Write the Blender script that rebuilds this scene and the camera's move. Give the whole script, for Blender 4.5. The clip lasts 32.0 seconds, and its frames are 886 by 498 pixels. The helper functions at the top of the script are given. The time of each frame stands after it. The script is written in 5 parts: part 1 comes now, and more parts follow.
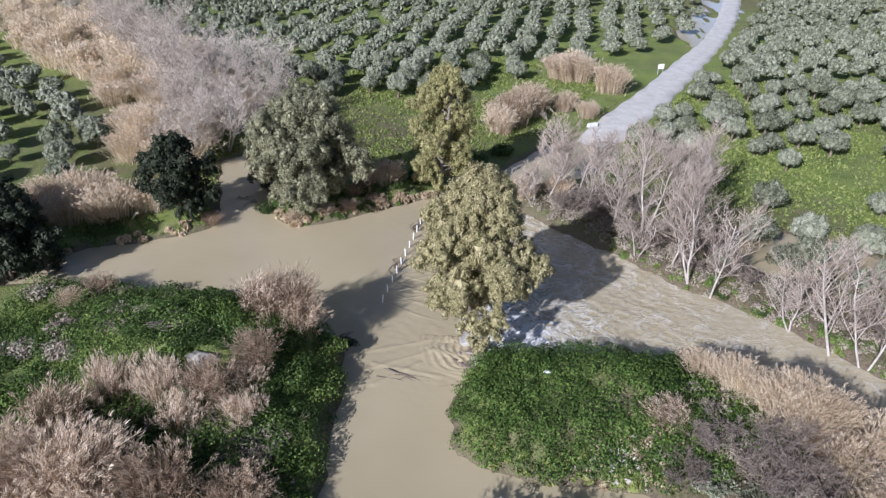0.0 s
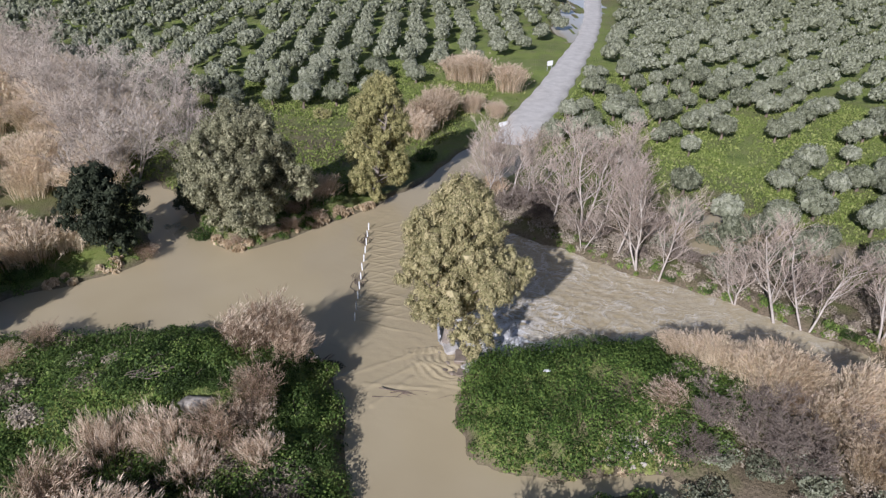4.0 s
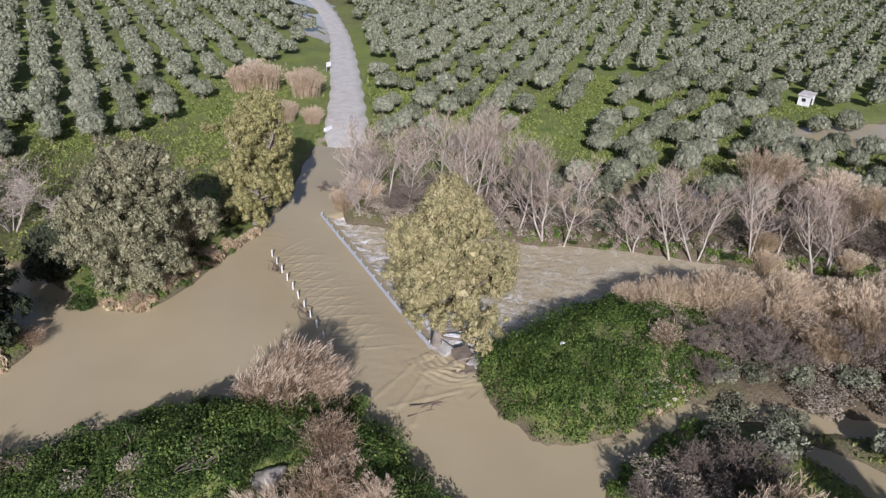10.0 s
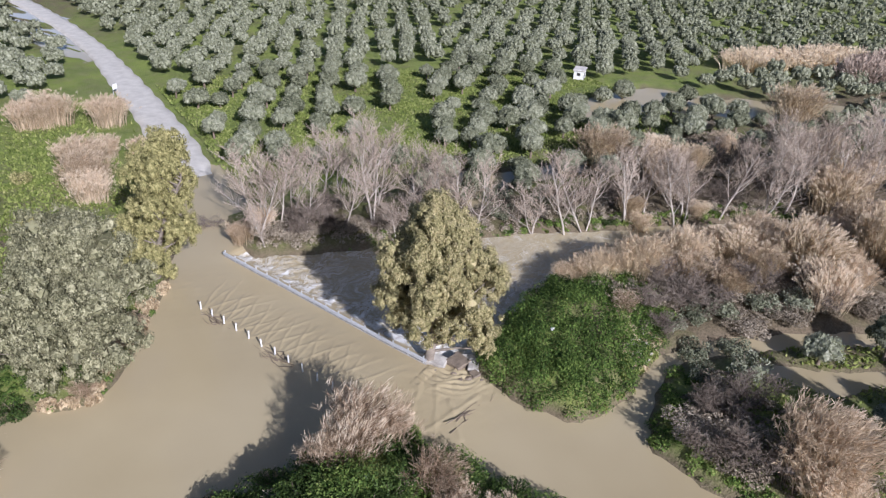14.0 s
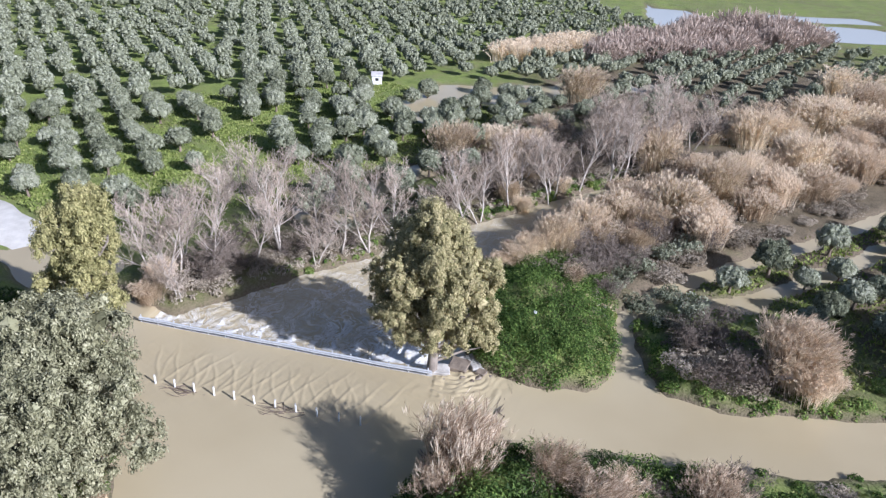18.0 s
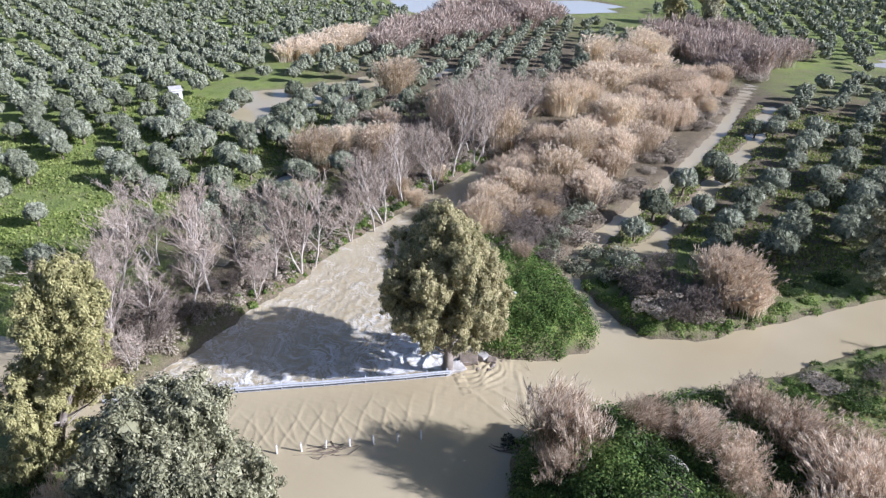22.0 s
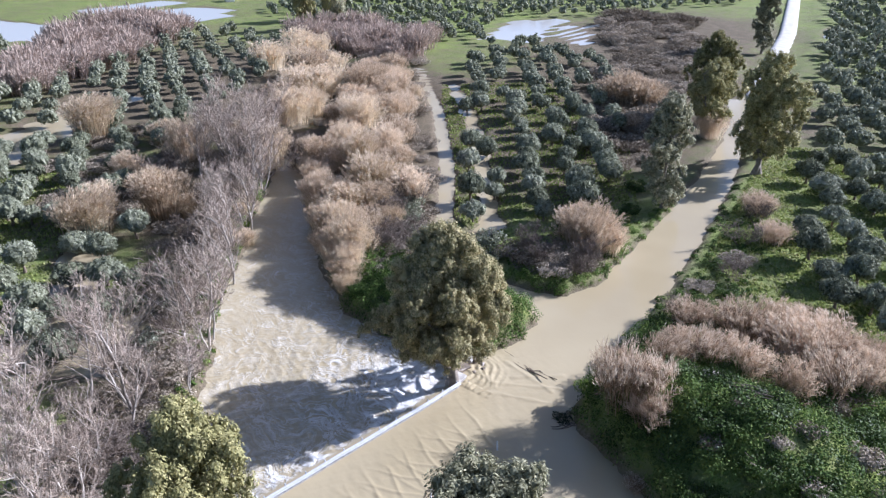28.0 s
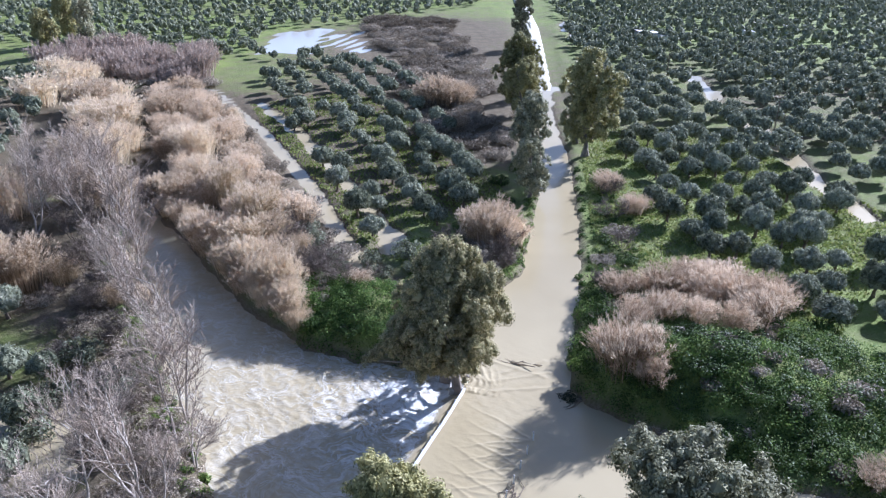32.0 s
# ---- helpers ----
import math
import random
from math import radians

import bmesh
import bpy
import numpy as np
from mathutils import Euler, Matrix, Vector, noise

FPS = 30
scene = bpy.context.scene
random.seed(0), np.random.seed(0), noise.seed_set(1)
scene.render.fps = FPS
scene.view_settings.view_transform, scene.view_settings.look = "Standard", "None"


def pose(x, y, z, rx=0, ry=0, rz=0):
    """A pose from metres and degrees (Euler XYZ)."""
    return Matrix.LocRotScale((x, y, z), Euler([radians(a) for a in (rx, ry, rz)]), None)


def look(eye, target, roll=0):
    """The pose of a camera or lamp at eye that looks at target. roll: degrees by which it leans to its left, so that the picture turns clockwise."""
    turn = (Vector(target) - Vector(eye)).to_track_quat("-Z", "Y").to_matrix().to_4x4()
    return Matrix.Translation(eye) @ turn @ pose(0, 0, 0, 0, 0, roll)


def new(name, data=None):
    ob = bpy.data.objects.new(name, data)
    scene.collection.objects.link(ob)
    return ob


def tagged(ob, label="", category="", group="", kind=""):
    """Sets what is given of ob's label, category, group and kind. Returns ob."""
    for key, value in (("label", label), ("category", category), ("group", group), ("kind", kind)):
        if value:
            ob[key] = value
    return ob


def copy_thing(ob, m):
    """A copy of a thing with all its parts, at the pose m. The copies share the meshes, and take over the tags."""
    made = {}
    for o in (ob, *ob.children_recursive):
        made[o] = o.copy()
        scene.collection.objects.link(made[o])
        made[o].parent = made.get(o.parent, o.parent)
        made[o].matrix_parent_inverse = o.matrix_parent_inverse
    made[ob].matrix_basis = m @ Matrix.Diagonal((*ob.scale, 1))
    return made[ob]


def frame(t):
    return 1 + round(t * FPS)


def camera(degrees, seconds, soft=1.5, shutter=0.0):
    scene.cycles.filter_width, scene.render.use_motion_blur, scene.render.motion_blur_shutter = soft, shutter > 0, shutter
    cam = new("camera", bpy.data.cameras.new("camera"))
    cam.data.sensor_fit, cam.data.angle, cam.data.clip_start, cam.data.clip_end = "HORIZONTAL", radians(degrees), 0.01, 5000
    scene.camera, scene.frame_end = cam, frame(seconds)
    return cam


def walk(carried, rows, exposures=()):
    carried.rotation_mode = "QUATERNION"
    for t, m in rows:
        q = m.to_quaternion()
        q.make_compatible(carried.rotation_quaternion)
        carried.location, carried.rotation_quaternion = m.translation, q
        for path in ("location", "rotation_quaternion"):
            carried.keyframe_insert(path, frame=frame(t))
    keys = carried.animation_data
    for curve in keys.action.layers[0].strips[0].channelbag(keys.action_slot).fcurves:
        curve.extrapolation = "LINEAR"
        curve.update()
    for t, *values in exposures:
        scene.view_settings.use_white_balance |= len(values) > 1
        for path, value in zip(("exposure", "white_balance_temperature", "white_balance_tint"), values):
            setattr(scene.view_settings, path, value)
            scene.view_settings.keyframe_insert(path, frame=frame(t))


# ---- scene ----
cam = camera(63.5, 32.0, 1.3)
PATH = [
    (0, (0.554, -58.777, 42.345), (0.466, -57.032, 41.372), 1.1),
    (2, (-4.186, -58.736, 42.646), (-4.093, -56.989, 41.676), 1.3),
    (3.5, (-8.584, -58.104, 43.001), (-8.35, -56.369, 42.034), 1.5),
    (6, (-17.384, -55.991, 43.288), (-16.863, -54.319, 42.322), 1.9),
    (8, (-25.582, -52.662, 42.307), (-24.806, -51.083, 41.356), 2.3),
    (9, (-29.706, -50.436, 41.415), (-28.802, -48.92, 40.474), 2.0),
    (10, (-34.281, -47.475, 42.092), (-33.237, -46.051, 41.153), 2.4),
    (12, (-43.341, -40.2, 43.548), (-42.031, -39.021, 42.601), 2.8),
    (13, (-46.936, -35.886, 43.852), (-45.514, -34.844, 42.907), 2.9),
    (14, (-50.489, -30.004, 43.961), (-48.954, -29.129, 43.023), 2.9),
    (17, (-56.997, -12.864, 42.582), (-55.242, -12.506, 41.693), 2.7),
    (19, (-58.816, -0.935, 42.72), (-57.023, -0.923, 41.833), 1.8),
    (21, (-58.044, 11.632, 42.979), (-56.289, 11.285, 42.085), 1.2),
    (23, (-54.209, 23.548, 43.293), (-52.551, 22.849, 42.419), 0.8),
    (25, (-48.667, 34.319, 45.354), (-47.183, 33.296, 44.486), 0.3),
    (28, (-36.006, 47.113, 44.774), (-34.896, 45.703, 43.89), -0.0),
    (30, (-26.433, 54.184, 45.326), (-25.617, 52.586, 44.441), -0.0),
    (32, (-15.107, 59.211, 46.501), (-14.623, 57.477, 45.63), 0.1),
]
EXPOSURES = [(0, 0.45, 5400, 17), (6, 0.1, 5800, 18), (12, 0.24, 5800, 19), (17, 0.72, 5350, 17), (22, 0.92, 5350, 18), (29, 1.08, 5200, 19), (32, 1.17, 5000, 18)]
walk(cam, [(t, look(eye, target, roll)) for t, eye, target, roll in PATH], EXPOSURES)

# ---------- light ----------
SUN_DIR = Vector((-0.522, -0.853, 0.53)).normalized()
world = bpy.data.worlds.new("sky")
scene.world = world
world.use_nodes = True
wn = world.node_tree
sky = wn.nodes.new("ShaderNodeTexSky")
sky.sky_type = "NISHITA"
sky.sun_disc = False
sky.sun_elevation = math.asin(SUN_DIR.z)
sky.sun_rotation = math.atan2(SUN_DIR.x, SUN_DIR.y)
sky.air_density, sky.dust_density, sky.ozone_density = 1.0, 1.6, 1.0
wn.links.new(sky.outputs[0], wn.nodes["Background"].inputs[0])
wn.nodes["Background"].inputs[1].default_value = 0.06
lamp = bpy.data.lights.new("sun", "SUN")
lamp.energy, lamp.angle, lamp.color = 5.0, radians(0.6), (1.0, 0.95, 0.89)
new("sun", lamp).matrix_world = look(SUN_DIR * 400, (0, 0, 0))


# ---------- materials ----------
def nodes_of(name):
    m = bpy.data.materials.new(name)
    m.use_nodes = True
    nt = m.node_tree
    return m, nt, nt.nodes["Principled BSDF"], nt.nodes["Material Output"]


def ramp(nt, fac, stops):
    r = nt.nodes.new("ShaderNodeValToRGB")
    e = r.color_ramp.elements
    e[0].position, e[0].color = stops[0][0], (*stops[0][1], 1)
    e[1].position, e[1].color = stops[-1][0], (*stops[-1][1], 1)
    for p, c in stops[1:-1]:
        k = e.new(p)
        k.color = (*c, 1)
    nt.links.new(fac, r.inputs[0])
    return r.outputs[0]


def noise_tex(nt, scale, detail=4, rough=0.55, where=None):
    n = nt.nodes.new("ShaderNodeTexNoise")
    n.inputs["Scale"].default_value, n.inputs["Detail"].default_value, n.inputs["Roughness"].default_value = scale, detail, rough
    if where is None:
        where = nt.nodes.new("ShaderNodeNewGeometry").outputs["Position"]
    nt.links.new(where, n.inputs["Vector"])
    return n.outputs["Fac"]


def mix(nt, fac, a, b, kind="MIX"):
    m = nt.nodes.new("ShaderNodeMix")
    m.data_type, m.blend_type = "RGBA", kind
    for slot, v in ((m.inputs[0], fac), (m.inputs[6], a), (m.inputs[7], b)):
        if isinstance(v, (int, float)):
            slot.default_value = v
        elif isinstance(v, tuple):
            slot.default_value = (*v, 1)
        else:
            nt.links.new(v, slot)
    return m.outputs[2]


def calc(nt, op, a, b=0.0, c=None):
    m = nt.nodes.new("ShaderNodeMath")
    m.operation = op
    for slot, v in zip(m.inputs, (a, b, c)):
        if v is None:
            continue
        if isinstance(v, (int, float)):
            slot.default_value = v
        else:
            nt.links.new(v, slot)
    return m.outputs[0]


def bumped(nt, bsdf, height, strength, distance):
    b = nt.nodes.new("ShaderNodeBump")
    b.inputs["Strength"].default_value, b.inputs["Distance"].default_value = strength, distance
    nt.links.new(height, b.inputs["Height"])
    nt.links.new(b.outputs[0], bsdf.inputs["Normal"])


def attr(nt, name):
    a = nt.nodes.new("ShaderNodeAttribute")
    a.attribute_name = name
    return a.outputs["Fac"]


def leaf_material(name, colours, rough=0.6, glow=0.25, per_thing=0.35, patch=0.9):
    """Foliage: the colour changes leaf by leaf, clump by clump and from thing to thing."""
    m, nt, bsdf, out = nodes_of(name)
    geo = nt.nodes.new("ShaderNodeNewGeometry")
    info = nt.nodes.new("ShaderNodeObjectInfo")
    clump = noise_tex(nt, patch, 4)
    v = calc(nt, "MULTIPLY_ADD", geo.outputs["Random Per Island"], 0.55, calc(nt, "MULTIPLY_ADD", clump, 0.8, -0.18))
    v = calc(nt, "ADD", v, calc(nt, "MULTIPLY_ADD", info.outputs["Random"], per_thing, -per_thing / 2))
    n = len(colours)
    col = ramp(nt, v, [(0.08 + 0.84 * i / (n - 1), c) for i, c in enumerate(colours)])
    nt.links.new(col, bsdf.inputs["Base Color"])
    bsdf.inputs["Roughness"].default_value = rough
    bsdf.inputs["Specular IOR Level"].default_value = 0.1
    tr = nt.nodes.new("ShaderNodeBsdfTranslucent")
    nt.links.new(col, tr.inputs[0])
    ms = nt.nodes.new("ShaderNodeMixShader")
    ms.inputs[0].default_value = glow
    nt.links.new(bsdf.outputs[0], ms.inputs[1])
    nt.links.new(tr.outputs[0], ms.inputs[2])
    nt.links.new(ms.outputs[0], out.inputs[0])
    return m


def plain_material(name, a, b, scale, rough=0.8, bump=0.3, dist=0.05, metal=0.0):
    """A surface of two colours in patches of two sizes, with fine relief."""
    m, nt, bsdf, out = nodes_of(name)
    n1, n2 = noise_tex(nt, scale, 5), noise_tex(nt, scale * 9, 3)
    f = calc(nt, "MULTIPLY_ADD", n1, 0.7, calc(nt, "MULTIPLY", n2, 0.3))
    nt.links.new(ramp(nt, f, [(0.32, a), (0.68, b)]), bsdf.inputs["Base Color"])
    bsdf.inputs["Roughness"].default_value, bsdf.inputs["Metallic"].default_value = rough, metal
    bumped(nt, bsdf, f, bump, dist)
    return m


def ground_material():
    m, nt, bsdf, out = nodes_of("meadow_soil")
    big, mid, fine = noise_tex(nt, 0.05, 4), noise_tex(nt, 0.35, 4), noise_tex(nt, 4.0, 5, 0.7)
    grass = ramp(nt, calc(nt, "MULTIPLY_ADD", fine, 0.6, calc(nt, "MULTIPLY", mid, 0.4)), [(0.3, (0.07, 0.094, 0.026)), (0.5, (0.17, 0.212, 0.058)), (0.72, (0.31, 0.335, 0.125))])
    dry = ramp(nt, calc(nt, "MULTIPLY_ADD", fine, 0.7, calc(nt, "MULTIPLY", mid, 0.3)), [(0.3, (0.06, 0.048, 0.03)), (0.52, (0.15, 0.12, 0.075)), (0.72, (0.26, 0.21, 0.14))])
    mud = ramp(nt, fine, [(0.3, (0.09, 0.07, 0.045)), (0.7, (0.24, 0.19, 0.13))])
    lush = noise_tex(nt, 0.11, 4, 0.65)
    grass = mix(nt, calc(nt, "MINIMUM", calc(nt, "MAXIMUM", calc(nt, "MULTIPLY_ADD", lush, 4.0, -1.6), 0.0), 1.0), grass, mix(nt, 0.5, grass, (0.27, 0.335, 0.065)))
    k = calc(nt, "ADD", attr(nt, "dry"), calc(nt, "MULTIPLY_ADD", mid, 1.6, -0.8))
    k2 = calc(nt, "ADD", k, calc(nt, "MULTIPLY_ADD", big, 1.2, -0.6))
    col = mix(nt, calc(nt, "MINIMUM", calc(nt, "MAXIMUM", k2, 0.0), 1.0), grass, dry)
    w = calc(nt, "MINIMUM", calc(nt, "MAXIMUM", calc(nt, "MULTIPLY_ADD", fine, 0.8, calc(nt, "ADD", attr(nt, "wet"), -0.4)), 0.0), 1.0)
    col = mix(nt, w, col, mud)
    nt.links.new(col, bsdf.inputs["Base Color"])
    bsdf.inputs["Roughness"].default_value = 0.95
    bsdf.inputs["Specular IOR Level"].default_value = 0.2
    bumped(nt, bsdf, fine, 0.9, 0.25)
    return m


def water_material():
    """Silt-laden flood water with ripples, and foam where it breaks."""
    m, nt, bsdf, out = nodes_of("silty_water")
    pos = nt.nodes.new("ShaderNodeNewGeometry").outputs["Position"]
    warp = nt.nodes.new("ShaderNodeTexNoise")
    warp.inputs["Scale"].default_value = 0.22
    nt.links.new(pos, warp.inputs["Vector"])
    bent = nt.nodes.new("ShaderNodeVectorMath")
    bent.operation = "MULTIPLY_ADD"
    nt.links.new(warp.outputs["Color"], bent.inputs[0])
    bent.inputs[1].default_value = (7, 7, 0)
    nt.links.new(pos, bent.inputs[2])
    big = noise_tex(nt, 0.045, 3)
    turn = nt.nodes.new("ShaderNodeMapping")
    turn.inputs["Rotation"].default_value = (0, 0, radians(40))
    turn.inputs["Scale"].default_value = (0.16, 0.42, 1)
    nt.links.new(bent.outputs[0], turn.inputs["Vector"])
    vein = noise_tex(nt, 1.0, 5, 0.6, turn.outputs[0])
    vein2 = noise_tex(nt, 2.3, 5, 0.6, turn.outputs[0])
    lace = noise_tex(nt, 1.3, 8, 0.72, bent.outputs[0])
    patch = noise_tex(nt, 0.3, 5, 0.6, bent.outputs[0])
    silt = ramp(nt, big, [(0.35, (0.365, 0.3, 0.18)), (0.65, (0.43, 0.36, 0.226))])
    foam = attr(nt, "foam")
    vein3 = noise_tex(nt, 0.75, 3, 0.5, bent.outputs[0])
    thin = [calc(nt, "MAXIMUM", calc(nt, "MULTIPLY_ADD", calc(nt, "ABSOLUTE", calc(nt, "MULTIPLY_ADD", v, 2.0, -1.0)), -k, 1.0), 0.0) for v, k in ((vein, 13.0), (vein2, 8.5), (vein3, 9.0))]
    gate = calc(nt, "MINIMUM", calc(nt, "MAXIMUM", calc(nt, "MULTIPLY_ADD", patch, 6.0, -2.6), 0.0), 1.0)
    line = calc(nt, "MAXIMUM", thin[0], calc(nt, "MAXIMUM", calc(nt, "MULTIPLY", thin[1], 0.75), calc(nt, "MULTIPLY", thin[2], 0.8)))
    line = calc(nt, "MULTIPLY", line, calc(nt, "MULTIPLY", calc(nt, "MULTIPLY_ADD", lace, 2.6, -0.6), calc(nt, "MULTIPLY_ADD", gate, 0.65, 0.4)))
    froth = calc(nt, "MAXIMUM", calc(nt, "MULTIPLY_ADD", lace, 3.2, calc(nt, "MULTIPLY_ADD", foam, 2.6, -3.6)), 0.0)
    f = calc(nt, "ADD", calc(nt, "MULTIPLY", line, calc(nt, "MINIMUM", calc(nt, "MULTIPLY", foam, 1.7), 1.0)), froth)
    f = calc(nt, "MINIMUM", f, 0.93)
    # Distant water: the bright sky it mirrors is put into its base colour.
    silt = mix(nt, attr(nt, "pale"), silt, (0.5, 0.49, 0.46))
    nt.links.new(mix(nt, f, silt, (0.82, 0.81, 0.78)), bsdf.inputs["Base Color"])
    nt.links.new(calc(nt, "MULTIPLY_ADD", f, 0.5, 0.16), bsdf.inputs["Roughness"])
    bsdf.inputs["IOR"].default_value = 1.4
    rip = nt.nodes.new("ShaderNodeTexNoise")
    rip.inputs["Scale"].default_value, rip.inputs["Detail"].default_value = 1.6, 5
    nt.links.new(pos, rip.inputs["Vector"])
    h = calc(nt, "ADD", calc(nt, "MULTIPLY", rip.outputs["Fac"], calc(nt, "MULTIPLY_ADD", attr(nt, "rough"), 0.6, 0.05)), calc(nt, "MULTIPLY", f, 0.5))
    bumped(nt, bsdf, h, 0.55, 0.3)
    return m


OLIVE = leaf_material("olive_leaves", [(0.07, 0.077, 0.046), (0.18, 0.191, 0.12), (0.3, 0.312, 0.215), (0.43, 0.436, 0.335)], 0.75, 0.2)
EUCALYPT = leaf_material("eucalyptus_leaves", [(0.073, 0.071, 0.032), (0.225, 0.21, 0.098), (0.39, 0.35, 0.178), (0.55, 0.47, 0.272)], 0.5, 0.22)
GREY_EUCALYPT = leaf_material("grey_eucalyptus_leaves", [(0.095, 0.094, 0.053), (0.27, 0.263, 0.155), (0.44, 0.422, 0.275), (0.585, 0.545, 0.39)], 0.5, 0.2)
YELLOW_EUCALYPT = leaf_material("yellow_green_leaves", [(0.085, 0.082, 0.033), (0.265, 0.252, 0.105), (0.43, 0.395, 0.18), (0.57, 0.505, 0.26)], 0.5, 0.25)
DARK_LEAF = leaf_material("dark_leaves", [(0.02, 0.026, 0.016), (0.05, 0.06, 0.035), (0.1, 0.11, 0.07)], 0.6, 0.15)
HERB = leaf_material("green_herbs", [(0.028, 0.05, 0.014), (0.085, 0.143, 0.032), (0.19, 0.262, 0.062), (0.35, 0.38, 0.14)], 0.7, 0.3, 0.35, 0.4)
BRAMBLE = leaf_material("dark_brambles", [(0.018, 0.03, 0.01), (0.045, 0.075, 0.02), (0.09, 0.14, 0.035), (0.17, 0.22, 0.07)], 0.5, 0.2, 0.35, 0.6)
BARE_WOOD = leaf_material("far_bare_twigs", [(0.3, 0.235, 0.19), (0.47, 0.38, 0.31), (0.62, 0.52, 0.44)], 0.85, 0.2)
GRASS = leaf_material("meadow_grass", [(0.07, 0.1, 0.024), (0.18, 0.23, 0.055), (0.3, 0.335, 0.105), (0.4, 0.38, 0.17)], 0.7, 0.3)
REED = leaf_material("dry_reeds", [(0.27, 0.2, 0.12), (0.55, 0.44, 0.285), (0.75, 0.63, 0.44), (0.86, 0.76, 0.58)], 0.75, 0.4, 0.5)
PINK_REED = leaf_material("pinkish_reeds", [(0.24, 0.175, 0.11), (0.5, 0.39, 0.26), (0.7, 0.57, 0.41), (0.83, 0.71, 0.54)], 0.75, 0.4, 0.5)
BROWN_REED = leaf_material("brown_reeds", [(0.175, 0.12, 0.078), (0.39, 0.288, 0.195), (0.57, 0.442, 0.315), (0.7, 0.565, 0.425)], 0.75, 0.35, 0.5)
PLUME = leaf_material("reed_plumes", [(0.47, 0.37, 0.265), (0.66, 0.54, 0.4), (0.79, 0.68, 0.53)], 0.85, 0.35, 0.5)
BRUSH = leaf_material("brown_brush", [(0.125, 0.1, 0.072), (0.245, 0.205, 0.15), (0.36, 0.305, 0.23), (0.47, 0.41, 0.325)], 0.8, 0.15, 0.5)
BROWN_TWIG = leaf_material("brown_twigs", [(0.1, 0.08, 0.064), (0.18, 0.146, 0.118), (0.28, 0.232, 0.192)], 0.8, 0.05)
PALE_TWIG = leaf_material("pale_tan_twigs", [(0.3, 0.245, 0.195), (0.48, 0.412, 0.335), (0.66, 0.585, 0.495)], 0.8, 0.05)
TWIG = leaf_material("pale_twigs", [(0.25, 0.195, 0.152), (0.4, 0.328, 0.262), (0.56, 0.474, 0.39)], 0.8, 0.05)
PALE_BARK = plain_material("pale_bark", (0.26, 0.225, 0.185), (0.56, 0.505, 0.44), 1.5, 0.85, 0.4)
BARK = plain_material("brown_bark", (0.09, 0.065, 0.045), (0.24, 0.19, 0.145), 2.0, 0.9, 0.6)
EUC_BARK = plain_material("eucalyptus_bark", (0.11, 0.09, 0.07), (0.36, 0.31, 0.26), 1.2, 0.85, 0.5)
GRAVEL = plain_material("gravel_road", (0.43, 0.405, 0.36), (0.6, 0.57, 0.515), 0.6, 0.9, 0.3)
CONCRETE = plain_material("concrete", (0.26, 0.24, 0.21), (0.5, 0.475, 0.435), 1.5, 0.9, 0.4)
STEEL = plain_material("galvanised_steel", (0.42, 0.43, 0.44), (0.62, 0.63, 0.64), 3.0, 0.6, 0.1, 0.01, 0.25)
RUST = plain_material("rusty_brick", (0.2, 0.07, 0.04), (0.36, 0.16, 0.1), 3.0, 0.9, 0.4)
WET_STONE = plain_material("wet_stone", (0.12, 0.095, 0.07), (0.27, 0.22, 0.17), 1.6, 0.45, 0.6, 0.1)
ROCK = plain_material("pale_rock", (0.27, 0.235, 0.19), (0.58, 0.53, 0.45), 1.4, 0.9, 0.7, 0.15)
WHITE = plain_material("white_paint", (0.6, 0.6, 0.58), (0.8, 0.8, 0.78), 1.0, 0.7, 0.1)
ROOF = plain_material("weathered_roof", (0.4, 0.37, 0.34), (0.6, 0.57, 0.53), 1.5, 0.8, 0.2)
DARK = plain_material("dark_opening", (0.015, 0.015, 0.015), (0.035, 0.033, 0.03), 2.0, 0.8, 0.1)
GROUND = ground_material()
WATER = water_material()


# ---------- mesh helpers ----------
def mesh_from(name, verts, faces, material, smooth=False):
    me = bpy.data.meshes.new(name)
    verts = np.asarray(verts, np.float32)
    faces = np.asarray(faces, np.int32)
    k = faces.shape[1]
    me.vertices.add(len(verts))
    me.vertices.foreach_set("co", verts.ravel())
    me.loops.add(faces.size)
    me.loops.foreach_set("vertex_index", faces.ravel())
    me.polygons.add(len(faces))
    me.polygons.foreach_set("loop_start", np.arange(0, faces.size, k, dtype=np.int32))
    me.polygons.foreach_set("use_smooth", np.full(len(faces), smooth))
    me.update(calc_edges=True)
    me.materials.append(material)
    return me


def child(name, mesh, parent, label=""):
    ob = new(name, mesh)
    ob.parent = parent
    return tagged(ob, label)


def part(name, bm, material, parent, label=""):
    me = bpy.data.meshes.new(name)
    bm.to_mesh(me)
    bm.free()
    me.materials.append(material)
    return child(name, me, parent, label)


def unit(v):
    return v / np.maximum(np.linalg.norm(v, axis=-1, keepdims=True), 1e-9)


